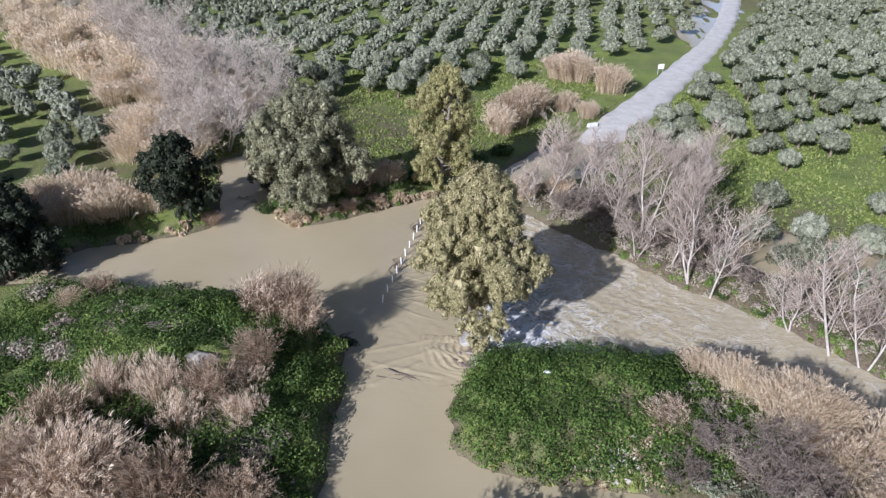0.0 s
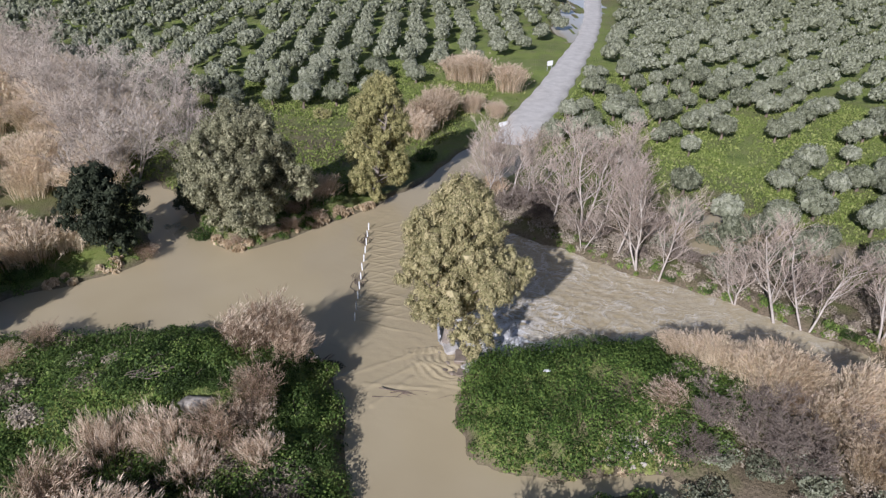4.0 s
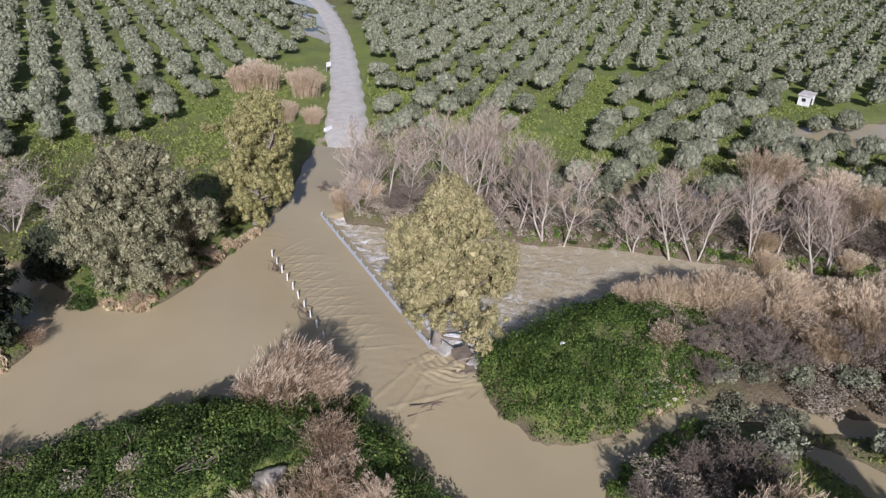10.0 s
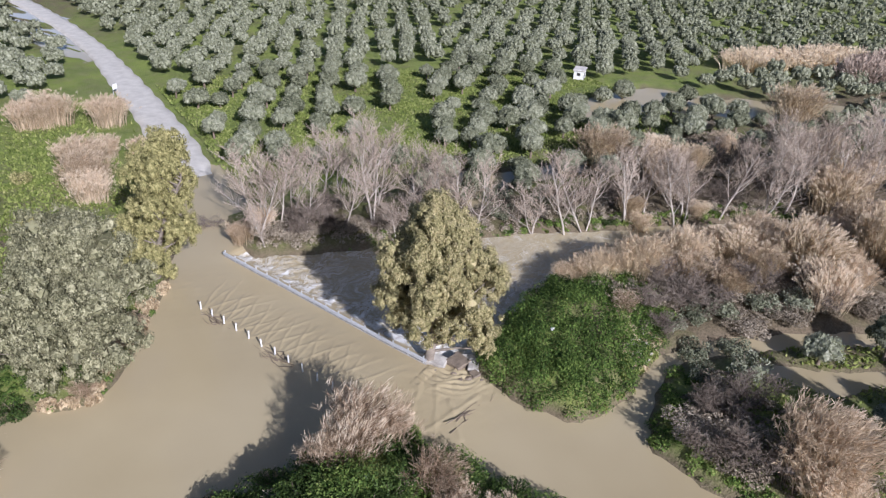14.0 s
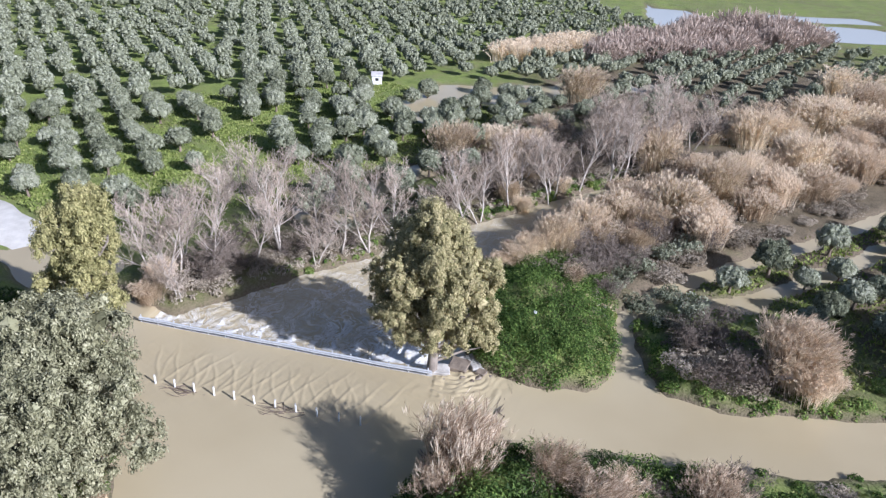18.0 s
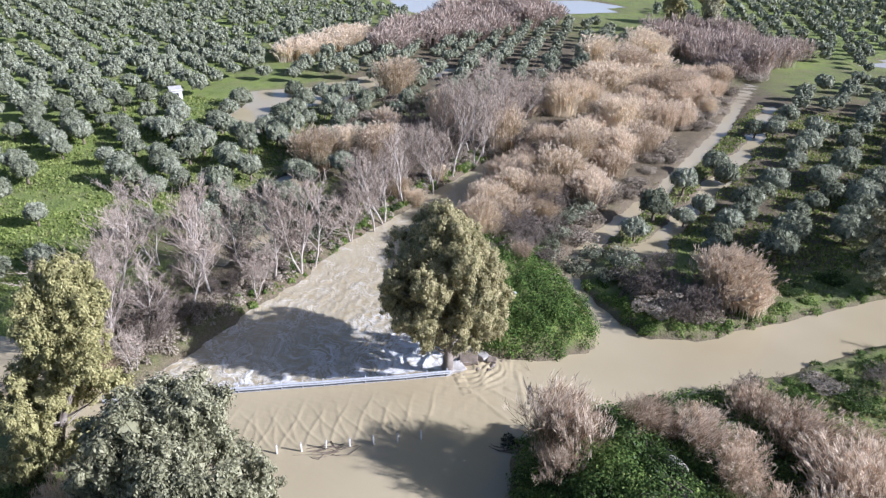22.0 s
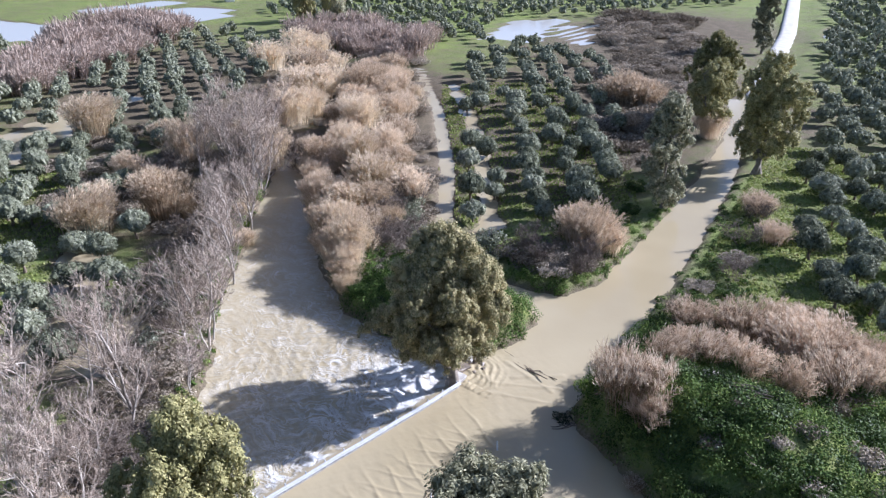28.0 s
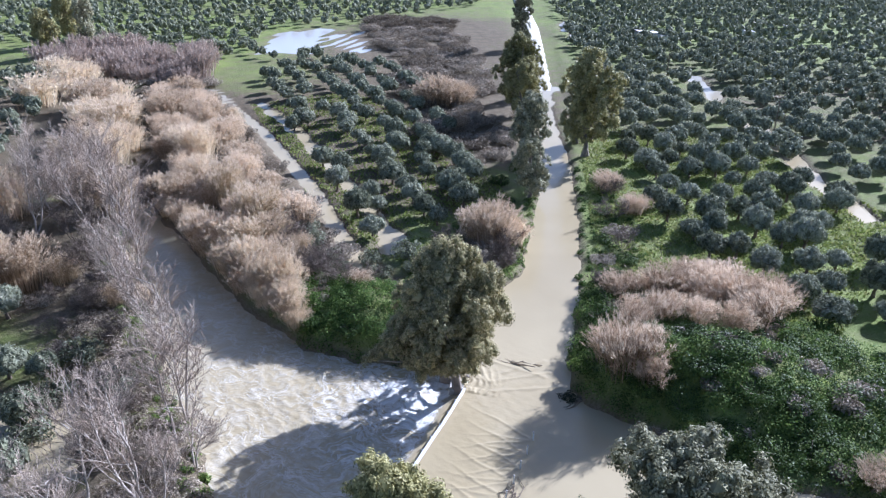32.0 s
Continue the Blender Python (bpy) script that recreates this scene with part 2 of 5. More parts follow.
def tubes(rods, sides=5):
    """Tapered rods, each a row of points with radii, as one set of verts and quads."""
    V, F, at = [], [], 0
    for pts, rad in rods:
        pts, rad = np.asarray(pts, float), np.asarray(rad, float)
        d = unit(np.gradient(pts, axis=0))
        ref = np.where(np.abs(d[:, 2:3]) > 0.9, [[1.0, 0, 0]], [[0, 0, 1.0]])
        a = unit(np.cross(d, ref))
        b = np.cross(d, a)
        w = np.arange(sides) * 2 * np.pi / sides
        ring = pts[:, None] + rad[:, None, None] * (np.cos(w)[None, :, None] * a[:, None] + np.sin(w)[None, :, None] * b[:, None])
        V.append(ring.reshape(-1, 3))
        n = len(pts)
        i = np.arange(n - 1)[:, None] * sides + np.arange(sides)[None]
        j = np.arange(n - 1)[:, None] * sides + (np.arange(sides)[None] + 1) % sides
        F.append(at + np.stack([i, j, j + sides, i + sides], -1).reshape(-1, 4))
        at += n * sides
    return np.concatenate(V), np.concatenate(F)


def leaves(points, size, rng, droop=0.0, slim=0.5, facing=None, loose=0.55):
    """A pointed leaf or leaf tuft at every point: one quad each. facing: the way that a leaf's flat side tends to look."""
    n = len(points)
    if facing is None:
        d = rng.normal(size=(n, 3))
        d[:, 2] -= droop
        d = unit(d)
        s = unit(np.cross(d, rng.normal(size=(n, 3))))
    else:
        nrm = unit(unit(facing) + loose * rng.normal(size=(n, 3)))
        d = rng.normal(size=(n, 3))
        d[:, 2] -= 2.0 * droop
        d = unit(d - nrm * (d * nrm).sum(1, keepdims=True))
        s = np.cross(nrm, d)
    ln = size * rng.uniform(0.6, 1.4, n)[:, None]
    wd = ln * slim
    q = np.stack([points - d * ln * 0.5, points + s * wd * 0.5, points + d * ln * 0.5, points - s * wd * 0.5], 1)
    return q.reshape(-1, 3), np.arange(4 * n).reshape(-1, 4)


def shell(centre, radii, n, rng, inner=0.55):
    """Points in the outer part of a lumpy ball."""
    d = unit(rng.normal(size=(n, 3)))
    r = rng.uniform(inner ** 3, 1, n) ** (1 / 3)
    return np.asarray(centre) + d * r[:, None] * np.asarray(radii)


# ---------- plan ----------
RIVER = [(-120, 9), (-75, 9), (-49, 10), (-46, 13.3), (-37, 17), (-32.5, 20), (-35, 30), (-39, 42), (-36.5, 44), (-31, 37), (-27, 27),
         (-25.4, 23.5), (-22.7, 21.2), (-17.9, 22.9), (-14.5, 26), (-10.5, 28.6), (-5, 32), (-2, 35.5), (2.5, 39.5), (9.7, 50.8),
         (15.4, 56.5), (21, 53.5), (12.5, 42), (7, 34.5), (6.5, 29.5), (12.5, 23.2), (18.3, 18), (23.7, 11.8), (28.5, 8.3), (33.4, 3.8),
         (36.5, 0), (42.4, -7), (47.9, -11.5), (53.8, -18.8), (60, -25.5), (67, -34), (72, -42), (69.5, -44), (63.5, -37.5), (57, -31), (50, -26.5), (42.8, -20), (36, -15), (28.8, -9), (24.4, -7.2), (18.8, -4), (12.8, -3.3), (9, -4), (4.8, -3.3),
         (1.5, -4.5), (0.5, -6.7), (-0.6, -10.5), (-0.7, -15.7), (1.7, -17.8), (5.7, -18.9), (14.5, -19.4), (21, -24), (26.3, -30),
         (41.3, -50), (66.2, -78.7), (100.8, -113), (99, -114.7), (64, -80.2), (38.9, -51.4), (23.8, -31.4), (15.2, -22.5), (11, -21.2),
         (4.8, -21.7), (0, -23), (-1.8, -28), (-0.7, -44), (0.3, -57), (2.5, -76), (6.5, -100), (13.5, -130), (9, -131), (2.4, -100),
         (-3, -78), (-6, -60), (-7.9, -47), (-9.5, -33), (-10.4, -22), (-10.8, -10), (-11.5, -4), (-14, -1.6), (-18.7, 0), (-22.4, 2.3),
         (-26, 4.3), (-31.5, 5), (-38.6, 5.8), (-46.5, 5.5), (-75, -1), (-120, -1)]
BELOW = [(0.3, 0.0), (4.6, 32), (14, 32), (30, 13), (60, -16), (150, -120), (120, -140), (52, -39), (36, -22), (20, -11), (3, -8), (1.0, -4)]
FLOODS = [
    [(17, -29), (18.2, -35.8), (33.8, -55.5), (55.2, -81.3), (78.6, -104.2), (80.2, -102.4), (57.2, -79.7), (35.8, -53.9), (20.4, -34.4), (19, -29)],
    [(112, -164), (93, -170), (113, -216), (128, -209)],
    [(88, 21), (99, 23), (119, 14), (124, -8), (140, -38), (132, -44), (112, -14), (104, -2), (102, 6), (94, 11), (86, 13)],
    [(30, 21), (37, 27), (45, 24), (51, 17), (60, 10), (68, 3), (66, 0), (55, 7), (45, 13), (39, 10), (34, 15)],
    [(55, 134), (60, 150), (70, 178), (77, 194), (75, 195), (66, 177), (55, 150), (52, 136)],
    [(-34, -131), (-39, -112), (-43, -97), (-47, -76), (-52, -60), (-55, -62), (-50, -80), (-47, -98), (-44, -114), (-38, -130)],
    [(-22, -172), (-28, -160), (-33, -140), (-37, -142), (-31, -164), (-25, -176)],
    [(228, -64), (250, -55), (300, -60), (290, -76), (258, -84), (254, -110), (268, -134), (258, -152), (240, -152), (222, -136), (232, -100)],
    [(270, -95), (292, -120), (296, -180), (288, -182), (278, -130)],
    [(14, -231), (24, -262), (20, -264), (9, -233)],
    *[[(91 - 4 * i, -173.5 - i), (89.4 - 4 * i, -174 - i), (109.5 - 4 * i, -218 - i), (111.1 - 4 * i, -217.5 - i)] for i in range(4)],
]
MOUNDS = [  # x, y, half-length, half-width, turn in degrees, height
    (7, -11, 11, 8, 0, 2.5), (17, -10, 12, 6, -35, 1.6), (-23, -5, 13, 6.5, 12, 3.0), (-30, -14, 16, 10, 0, 1.6), (-19, -14, 8, 9, 0, 1.2), (-21, -5.5, 6, 2.6, 10, 0.8), (-17, -9, 4, 5, 0, 0.9), (-28, -8, 6, 5, 20, 0.7),
    (-36, 24, 9, 4, 30, 0.8), (-18, 31, 10, 6, 35, 0.8), (6, -29, 8, 6, -50, 0.9), (40, -32, 22, 9, -45, 0.8),
]


def signed_distance(x, y, poly):
    """Metres from the outline, over zero inside it."""
    p = np.asarray(poly, float)
    q = np.roll(p, -1, 0)
    best, inside = np.full(x.shape, 1e9), np.zeros(x.shape, bool)
    for (ax, ay), (bx, by) in zip(p, q):
        dx, dy = bx - ax, by - ay
        k = np.clip(((x - ax) * dx + (y - ay) * dy) / (dx * dx + dy * dy), 0, 1)
        best = np.minimum(best, np.hypot(x - ax - k * dx, y - ay - k * dy))
        if dy:
            inside ^= ((ay > y) != (by > y)) & (x < dx * (y - ay) / dy + ax)
    return np.where(inside, best, -best)


def wobble(x, y, s=1.0, seed=0.0):
    """A cheap smooth unevenness between about -1 and 1."""
    a = np.sin(x * 0.61 * s + seed) * np.cos(y * 0.53 * s - seed * 1.7)
    b = np.sin(x * 1.37 * s - y * 0.9 * s + seed * 2.1) * 0.6 + np.cos(y * 1.9 * s + x * 0.7 * s + seed) * 0.4
    return 0.6 * a + 0.4 * b


def smooth(a, b, v):
    k = np.clip((v - a) / (b - a), 0, 1)
    return k * k * (3 - 2 * k)


def depth_at(x, y):
    """How far inside the water a place lies; below zero on land."""
    d = signed_distance(x, y, RIVER) + 0.45 * wobble(x, y, 1.2)
    for f in FLOODS:
        q = np.asarray(f)
        near = (x > q[:, 0].min() - 6) & (x < q[:, 0].max() + 6) & (y > q[:, 1].min() - 6) & (y < q[:, 1].max() + 6)
        if near.any():
            d[near] = np.maximum(d[near], np.minimum(signed_distance(x[near], y[near], f) + 1.2 * wobble(x[near], y[near], 0.5, 2.0), 1.0))
    return d


def water_level(x, y):
    return -0.45 * smooth(-0.6, 1.6, signed_distance(x, y, BELOW))


def ground_height(x, y, d=None):
    d = depth_at(x, y) if d is None else d
    top = 0.42 + 0.18 * wobble(x, y, 0.25, 1.0) + 0.08 * wobble(x, y, 1.3, 3.0)
    for mx, my, a, b, turn, h in MOUNDS:
        c, s = math.cos(radians(turn)), math.sin(radians(turn))
        u, v = ((x - mx) * c + (y - my) * s) / a, ((y - my) * c - (x - mx) * s) / b
        top = top + h * np.exp(-((u * u + v * v) ** 1.6))
    rise = np.where(d < 0, top * (1 - np.exp(d * 1.7 / np.maximum(top, 0.3))), -np.minimum(d * 0.6, 1.3))
    return rise + smooth(-1.0, 1.5, signed_distance(x, y, BELOW)) * np.where(d > -0.6, -0.42, 0)


ROAD = [(14.0, 45.5), (17.5, 51.5), (21, 58), (26.5, 67.5), (36, 85), (47.2, 107.4), (59, 131), (70, 158), (82.5, 194.5), (100, 260), (125, 380)]
TRACK = [(9.5, -128), (14, -150), (20.5, -185), (31, -240), (50, -320), (74, -420)]
plain_height = ground_height


def near_line(x, y, line):
    best = np.full(x.shape, 1e9)
    for (ax, ay), (bx, by) in zip(line, line[1:]):
        k = np.clip(((x - ax) * (bx - ax) + (y - ay) * (by - ay)) / ((bx - ax) ** 2 + (by - ay) ** 2), 0, 1)
        best = np.minimum(best, np.hypot(x - ax - k * (bx - ax), y - ay - k * (by - ay)))
    return best


def bedded_height(x, y):
    """The ground, cut down a little where the roads lie on it."""
    h = plain_height(x, y)
    for line, reach in ((ROAD, 4.6), (TRACK, 5.5)):
        h = h - 0.45 * smooth(reach + 2.5, reach, near_line(x, y, line)) * (h > 0)
    return h


def lines(lo, hi, step, far, grow):
    a = [np.arange(lo, hi + step / 2, step)]
    s, e, up, dn = step, hi, [], []
    while e < far:
        s *= grow
        e += s
        up.append(e)
    s, e = step, lo
    while e > -far:
        s *= grow
        e -= s
        dn.append(e)
    return np.concatenate([dn[::-1], a[0], up])


def sheet(name, xs, ys, height, material, attributes, label, category, keep=None):
    x, y = np.meshgrid(xs, ys)
    z = height(x, y)
    nx, ny = len(xs), len(ys)
    i = (np.arange(ny - 1)[:, None] * nx + np.arange(nx - 1)[None]).ravel()
    f = np.stack([i, i + 1, i + nx + 1, i + nx], 1)
    if keep is not None:
        ok = keep(x, y).ravel()
        f = f[ok[f].any(1)]
    me = mesh_from(name, np.stack([x, y, z], -1).reshape(-1, 3), f, material, True)
    for n, fn in attributes.items():
        me.attributes.new(n, "FLOAT", "POINT").data.foreach_set("value", fn(x, y).astype(np.float32).ravel())
    return tagged(new(name, me), label, category, kind="structure")


DRY_SPOTS = [(128, -36, 28, 0.8), (150, -72, 26, 0.8), (108, -8, 14, 0.6), (12, -16, 5, 0.9), (62, -34, 26, 0.9), (95, -70, 30, 1.0), (14, 31, 8, 1.0), (24, 19, 8, 0.9), (36, 6, 8, 0.9), (48, -6, 8, 0.9), (58, -16, 8, 1.0), (38, 22, 12, 0.6), (68, -8, 16, 0.8), (120, -90, 40, 0.8), (36, -115, 34, 1.5), (60, -175, 40, 1.2), (30, -29, 8, 0.9), (45, -43, 12, 1.1), (60, -62, 12, 1.1), (80, -86, 14, 1.1), (45, -75, 25, 0.6), (24, -58, 14, 0.6), (22, -21, 6, 0.9), (20, -80, 14, 0.8), (12, -52, 9, 0.5),
             (4, -33, 9, 0.6), (-16, -38, 6, 0.5), (-60, -140, 60, 0.7), (66, -228, 34, 1.4), (-10, 55, 16, 0.5), (100, 220, 60, 0.7), (80, 0, 20, 0.35),
             (-45, 60, 30, 0.7), (200, -90, 40, 0.6), (160, -30, 30, 0.4)]


def dryness(x, y):
    v = np.full(x.shape, 0.08)
    for a, b, r, h in DRY_SPOTS:
        v = v + h * np.exp(-((x - a) ** 2 + (y - b) ** 2) / (r * r))
    return v + 0.25 * smooth(150, 400, np.hypot(x, y))


def wetness(x, y):
    return smooth(-1.6, 0.2, depth_at(x, y))


RAIL_A, RAIL_B = np.array([-0.6, 0.2]), np.array([4.0, 32.6])


def foaminess(x, y):
    d = signed_distance(x, y, BELOW)
    along = smooth(36, 30, y) * smooth(-9, -3, y)
    jet = np.clip(0.45 + 0.34 * np.cos(2.3 * y + 1.7 * np.sin(0.55 * y) + 0.6 * d) + 0.28 * np.cos(4.3 * y - 1.9 * np.sin(0.9 * y) - 0.9 * d), 0, 1)
    near = (0.6 * np.exp(-np.maximum(d, 0) / 0.7) + 0.9 * jet * np.exp(-np.maximum(d, 0) / 3.0)) * smooth(-0.1, 0.5, d) * along
    far = 0.42 * smooth(0, 1, d) * np.exp(-np.maximum(x - 5, 0) / 30.0)
    toe = 0.55 * np.exp(-((x - 5.5) ** 2 + (y - 1.5) ** 2) / 34.0) * smooth(0, 1, d)
    return np.clip(near * 1.05 + far + toe, 0, 1)


def choppiness(x, y):
    d = signed_distance(x, y, BELOW)
    ford = np.exp(-((x + 4) ** 2) / 30.0) * smooth(-14, -4, y) * smooth(38, 30, y)
    return np.clip(0.9 * smooth(0, 1, d) * np.exp(-np.maximum(x - 10, 0) / 45) + 0.25 * ford + 1.0 * np.exp(-((x - 0.4) ** 2) / 6.0 - (y + 3.4) ** 2 / 9.0), 0, 1)


def water_shape(x, y):
    c = choppiness(x, y)
    rip = np.zeros(x.shape)
    for i in range(11):
        px, py = -9.0 + 0.27 * i, 4.9 + 2.05 * i
        for slope, k in ((0.42, 0.07), (-0.5, 0.07), (0.12 - 0.3 * ((i * 7) % 5) / 5, 0.05)):
            u = x - px
            off = (y - py) - slope * u - 0.12 * np.sin(u * 1.3 + i)
            rip = rip + k * np.exp(-(off / 0.11) ** 2) * smooth(0, 0.5, u) * smooth(8.5 - i % 3, 3, u)
    for i in range(9):
        r = np.hypot(x - 1.5, y + 1.5)
        rip = rip + 0.15 * np.exp(-((r - 2.2 - 0.62 * i - 0.25 * np.sin(np.arctan2(y + 1.5, x - 1.5) * 7 + i)) / 0.17) ** 2) * smooth(-3.14, -2.85, np.arctan2(y + 1.5, x - 1.5)) * smooth(7, 3.5, r) * (x < 1.2) * (y < -0.6)
    for k, (ax, ay, bx, by) in enumerate(((-3, -3, -9, -6.5), (-3.5, -1.5, -10.5, -4.2), (-4, -5, -8, -8.5), (-2, -7, -8.5, -5.5))):
        w = np.clip(((x - ax) * (bx - ax) + (y - ay) * (by - ay)) / ((bx - ax) ** 2 + (by - ay) ** 2), 0, 1)
        rip = rip + 0.06 * np.exp(-((np.hypot(x - ax - w * (bx - ax), y - ay - w * (by - ay)) + 0.1 * np.sin(x * 2 + k)) / 0.2) ** 2)
    return water_level(x, y) + c * 0.07 * wobble(x + 0.8 * np.sin(y * 0.8), y, 3.1, 0.7) + c * 0.05 * wobble(x, y, 6.3, 2.2) + rip


sheet("ground", lines(-58, 76, 0.9, 2600, 1.07), lines(-80, 66, 0.9, 2600, 1.07), bedded_height, GROUND, {"dry": dryness, "wet": wetness},
      "green meadow and brown silt ground of a flooded valley", "ground")
# pale: painted sky reflection on the water, growing from 120 to 190 m out.
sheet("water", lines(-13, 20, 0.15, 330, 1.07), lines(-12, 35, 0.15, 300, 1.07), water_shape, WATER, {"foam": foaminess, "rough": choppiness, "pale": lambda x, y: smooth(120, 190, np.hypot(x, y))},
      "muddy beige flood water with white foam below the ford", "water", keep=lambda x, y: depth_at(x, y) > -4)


def ribbon(name, centre, widths, material, label, category, lift=0.05, step=2.0, ramp=0.0):
    """A road strip with a slab edge, laid along its centre line."""
    c, w = np.asarray(centre, float), np.asarray(widths, float)
    s = np.r_[0, np.cumsum(np.hypot(*np.diff(c, axis=0).T))]
    t = np.linspace(0, s[-1], int(s[-1] / step))
    p = np.stack([np.interp(t, s, c[:, 0]), np.interp(t, s, c[:, 1])], 1)
    for _ in range(12):
        p[1:-1] = (p[:-2] + 2 * p[1:-1] + p[2:]) / 4
    d = unit(np.gradient(p, axis=0))
    n = np.stack([-d[:, 1], d[:, 0]], 1)
    ww = np.interp(t, s, w)
    off = np.array([-0.56, -0.5, -0.25, 0, 0.25, 0.5, 0.56])
    edge = 0.25 * np.sin(t * 0.7)[:, None] * np.array([1, 1, 0, 0, 0, -0.6, -0.6])
    g = p[:, None] + n[:, None] * (ww[:, None] * off + edge)[..., None]
    h = ground_height(p[:, 0], p[:, 1]).clip(-0.25, 1)
    z = np.repeat((np.convolve(np.pad(h, 4, "edge"), np.ones(9) / 9, "valid") + lift)[:, None], 7, 1) + np.array([-0.7, 0, 0.03, 0.05, 0.03, 0, -0.7])
    z = z - (0.75 * (1 - smooth(0, ramp, t))[:, None] if ramp else 0)
    i = (np.arange(len(p) - 1)[:, None] * 7 + np.arange(6)[None]).ravel()
    me = mesh_from(name, np.concatenate([g, z[..., None]], -1).reshape(-1, 3), np.stack([i + 7, i + 8, i + 1, i], 1)[:, ::-1], material, True)
    return tagged(new(name, me), label, category, kind="structure")


ribbon("road", ROAD,
       [5.5, 5.5, 6.2, 7.0, 6.2, 6.0, 5.0, 5.0, 5.2, 5, 5], GRAVEL, "pale grey gravel road leaving the flooded ford", "road", 0.1, 2.0, 16.0)


# ---------- plants ----------
BALL = bmesh.new()
bmesh.ops.create_icosphere(BALL, subdivisions=1, radius=1)
BALL_V = np.array([v.co[:] for v in BALL.verts])
BALL_F = np.array([[v.index for v in f.verts] for f in BALL.faces])
BALL.free()


def cores(balls, rng):
    """The dense heart of each leaf clump, as lumpy balls; three corners to a face, the last one twice."""
    V, F, at = [], [], 0
    for c, r in balls:
        k = 1 + 0.18 * rng.normal(size=(len(BALL_V), 1))
        V.append((np.asarray(c) + BALL_V * k * np.asarray(r))[BALL_F.ravel()] + 0.06 * np.max(r) * rng.normal(size=(BALL_F.size, 3)))
        F.append(np.arange(BALL_F.size).reshape(-1, 3) + at)
        at += BALL_F.size
    return np.concatenate(V), np.concatenate(F)


def crown_mesh(quads, balls, rng, leaf):
    """Leaves round dense hearts as one crown mesh."""
    v, f = quads
    cv, cf = cores(balls, rng)
    me = bpy.data.meshes.new("crown")
    verts = np.concatenate([v, cv]).astype(np.float32)
    loops = np.r_[f.ravel(), (cf + len(v)).ravel()].astype(np.int32)
    starts = np.r_[np.arange(len(f)) * 4, len(f) * 4 + np.arange(len(cf)) * 3].astype(np.int32)
    me.vertices.add(len(verts))
    me.vertices.foreach_set("co", verts.ravel())
    me.loops.add(len(loops))
    me.loops.foreach_set("vertex_index", loops)
    me.polygons.add(len(starts))
    me.polygons.foreach_set("loop_start", starts)
    me.update(calc_edges=True)
    me.materials.append(leaf)
    return me


def spot(x, y):
    return float(ground_height(np.array([x], float), np.array([y], float))[0])


def branching(rng, height, spread, levels=4, start=0.3, stems=1, radius=0.16, kids=(5, 4, 4), lean=0.1):
    """Rods of a bare tree, thick ones first: limbs and then twigs."""
    thick, thin = [], []

    def grow(p, d, length, r, level):
        n = 5 if level < 2 else (4 if level < levels - 1 else 3)
        pts, dd = [p], d
        for _ in range(n - 1):
            dd = unit(dd + rng.normal(size=3) * 0.13 + np.array([0, 0, 0.10]))
            pts.append(pts[-1] + dd * length / (n - 1))
        pts = np.array(pts)
        (thick if level < 2 else thin).append((pts, np.maximum(np.linspace(r, r * (0.45 if level < levels - 1 else 0.3), n), 0.015)))
        if level >= levels - 1:
            return
        k = kids[min(level, len(kids) - 1)]
        for i in range(k):
            u = (start if level == 0 else 0.15) + (1 - (start if level == 0 else 0.15)) * (i + rng.uniform(0.2, 1.0)) / k
            u = min(u, 0.98)
            q = np.array([np.interp(u, np.linspace(0, 1, n), pts[:, c]) for c in range(3)])
            w = rng.uniform(0, 2 * np.pi)
            side = unit(np.array([np.cos(w), np.sin(w), 0.0]) + 0.2 * rng.normal(size=3))
            nd = unit(dd * 0.75 + side * spread * rng.uniform(0.7, 1.3))
            grow(q, nd, length * (rng.uniform(0.3, 0.5) * (1.25 - 0.5 * u) if level == 0 else rng.uniform(0.36, 0.58)), r * (0.36 if level == 0 else 0.5), level + 1)

    for s in range(stems):
        w = rng.uniform(0, 2 * np.pi)
        d = unit(np.array([np.cos(w) * lean, np.sin(w) * lean, 1.0]))
        b = np.array([np.cos(w), np.sin(w), 0]) * (0.35 if stems > 1 else 0)
        grow(b + [0, 0, -0.25], d, height * rng.uniform(0.72, 0.9), radius * rng.uniform(0.8, 1.1), 0)
    return thick, thin


def bare_tree(name, rng, height, spread, stems, bark, twig, label, category, kids=(7, 6, 6), lean=0.2, radius=0.17):
    thick, thin = branching(rng, height, spread, 4, 0.22, stems, radius, kids, lean)
    root = new(name)
    child("trunk", mesh_from("trunk", *tubes(thick, 6), bark, True), root)
    child("branchwork", mesh_from("branchwork", *tubes(thin, 3), twig), root)
    return tagged(root, label, category)


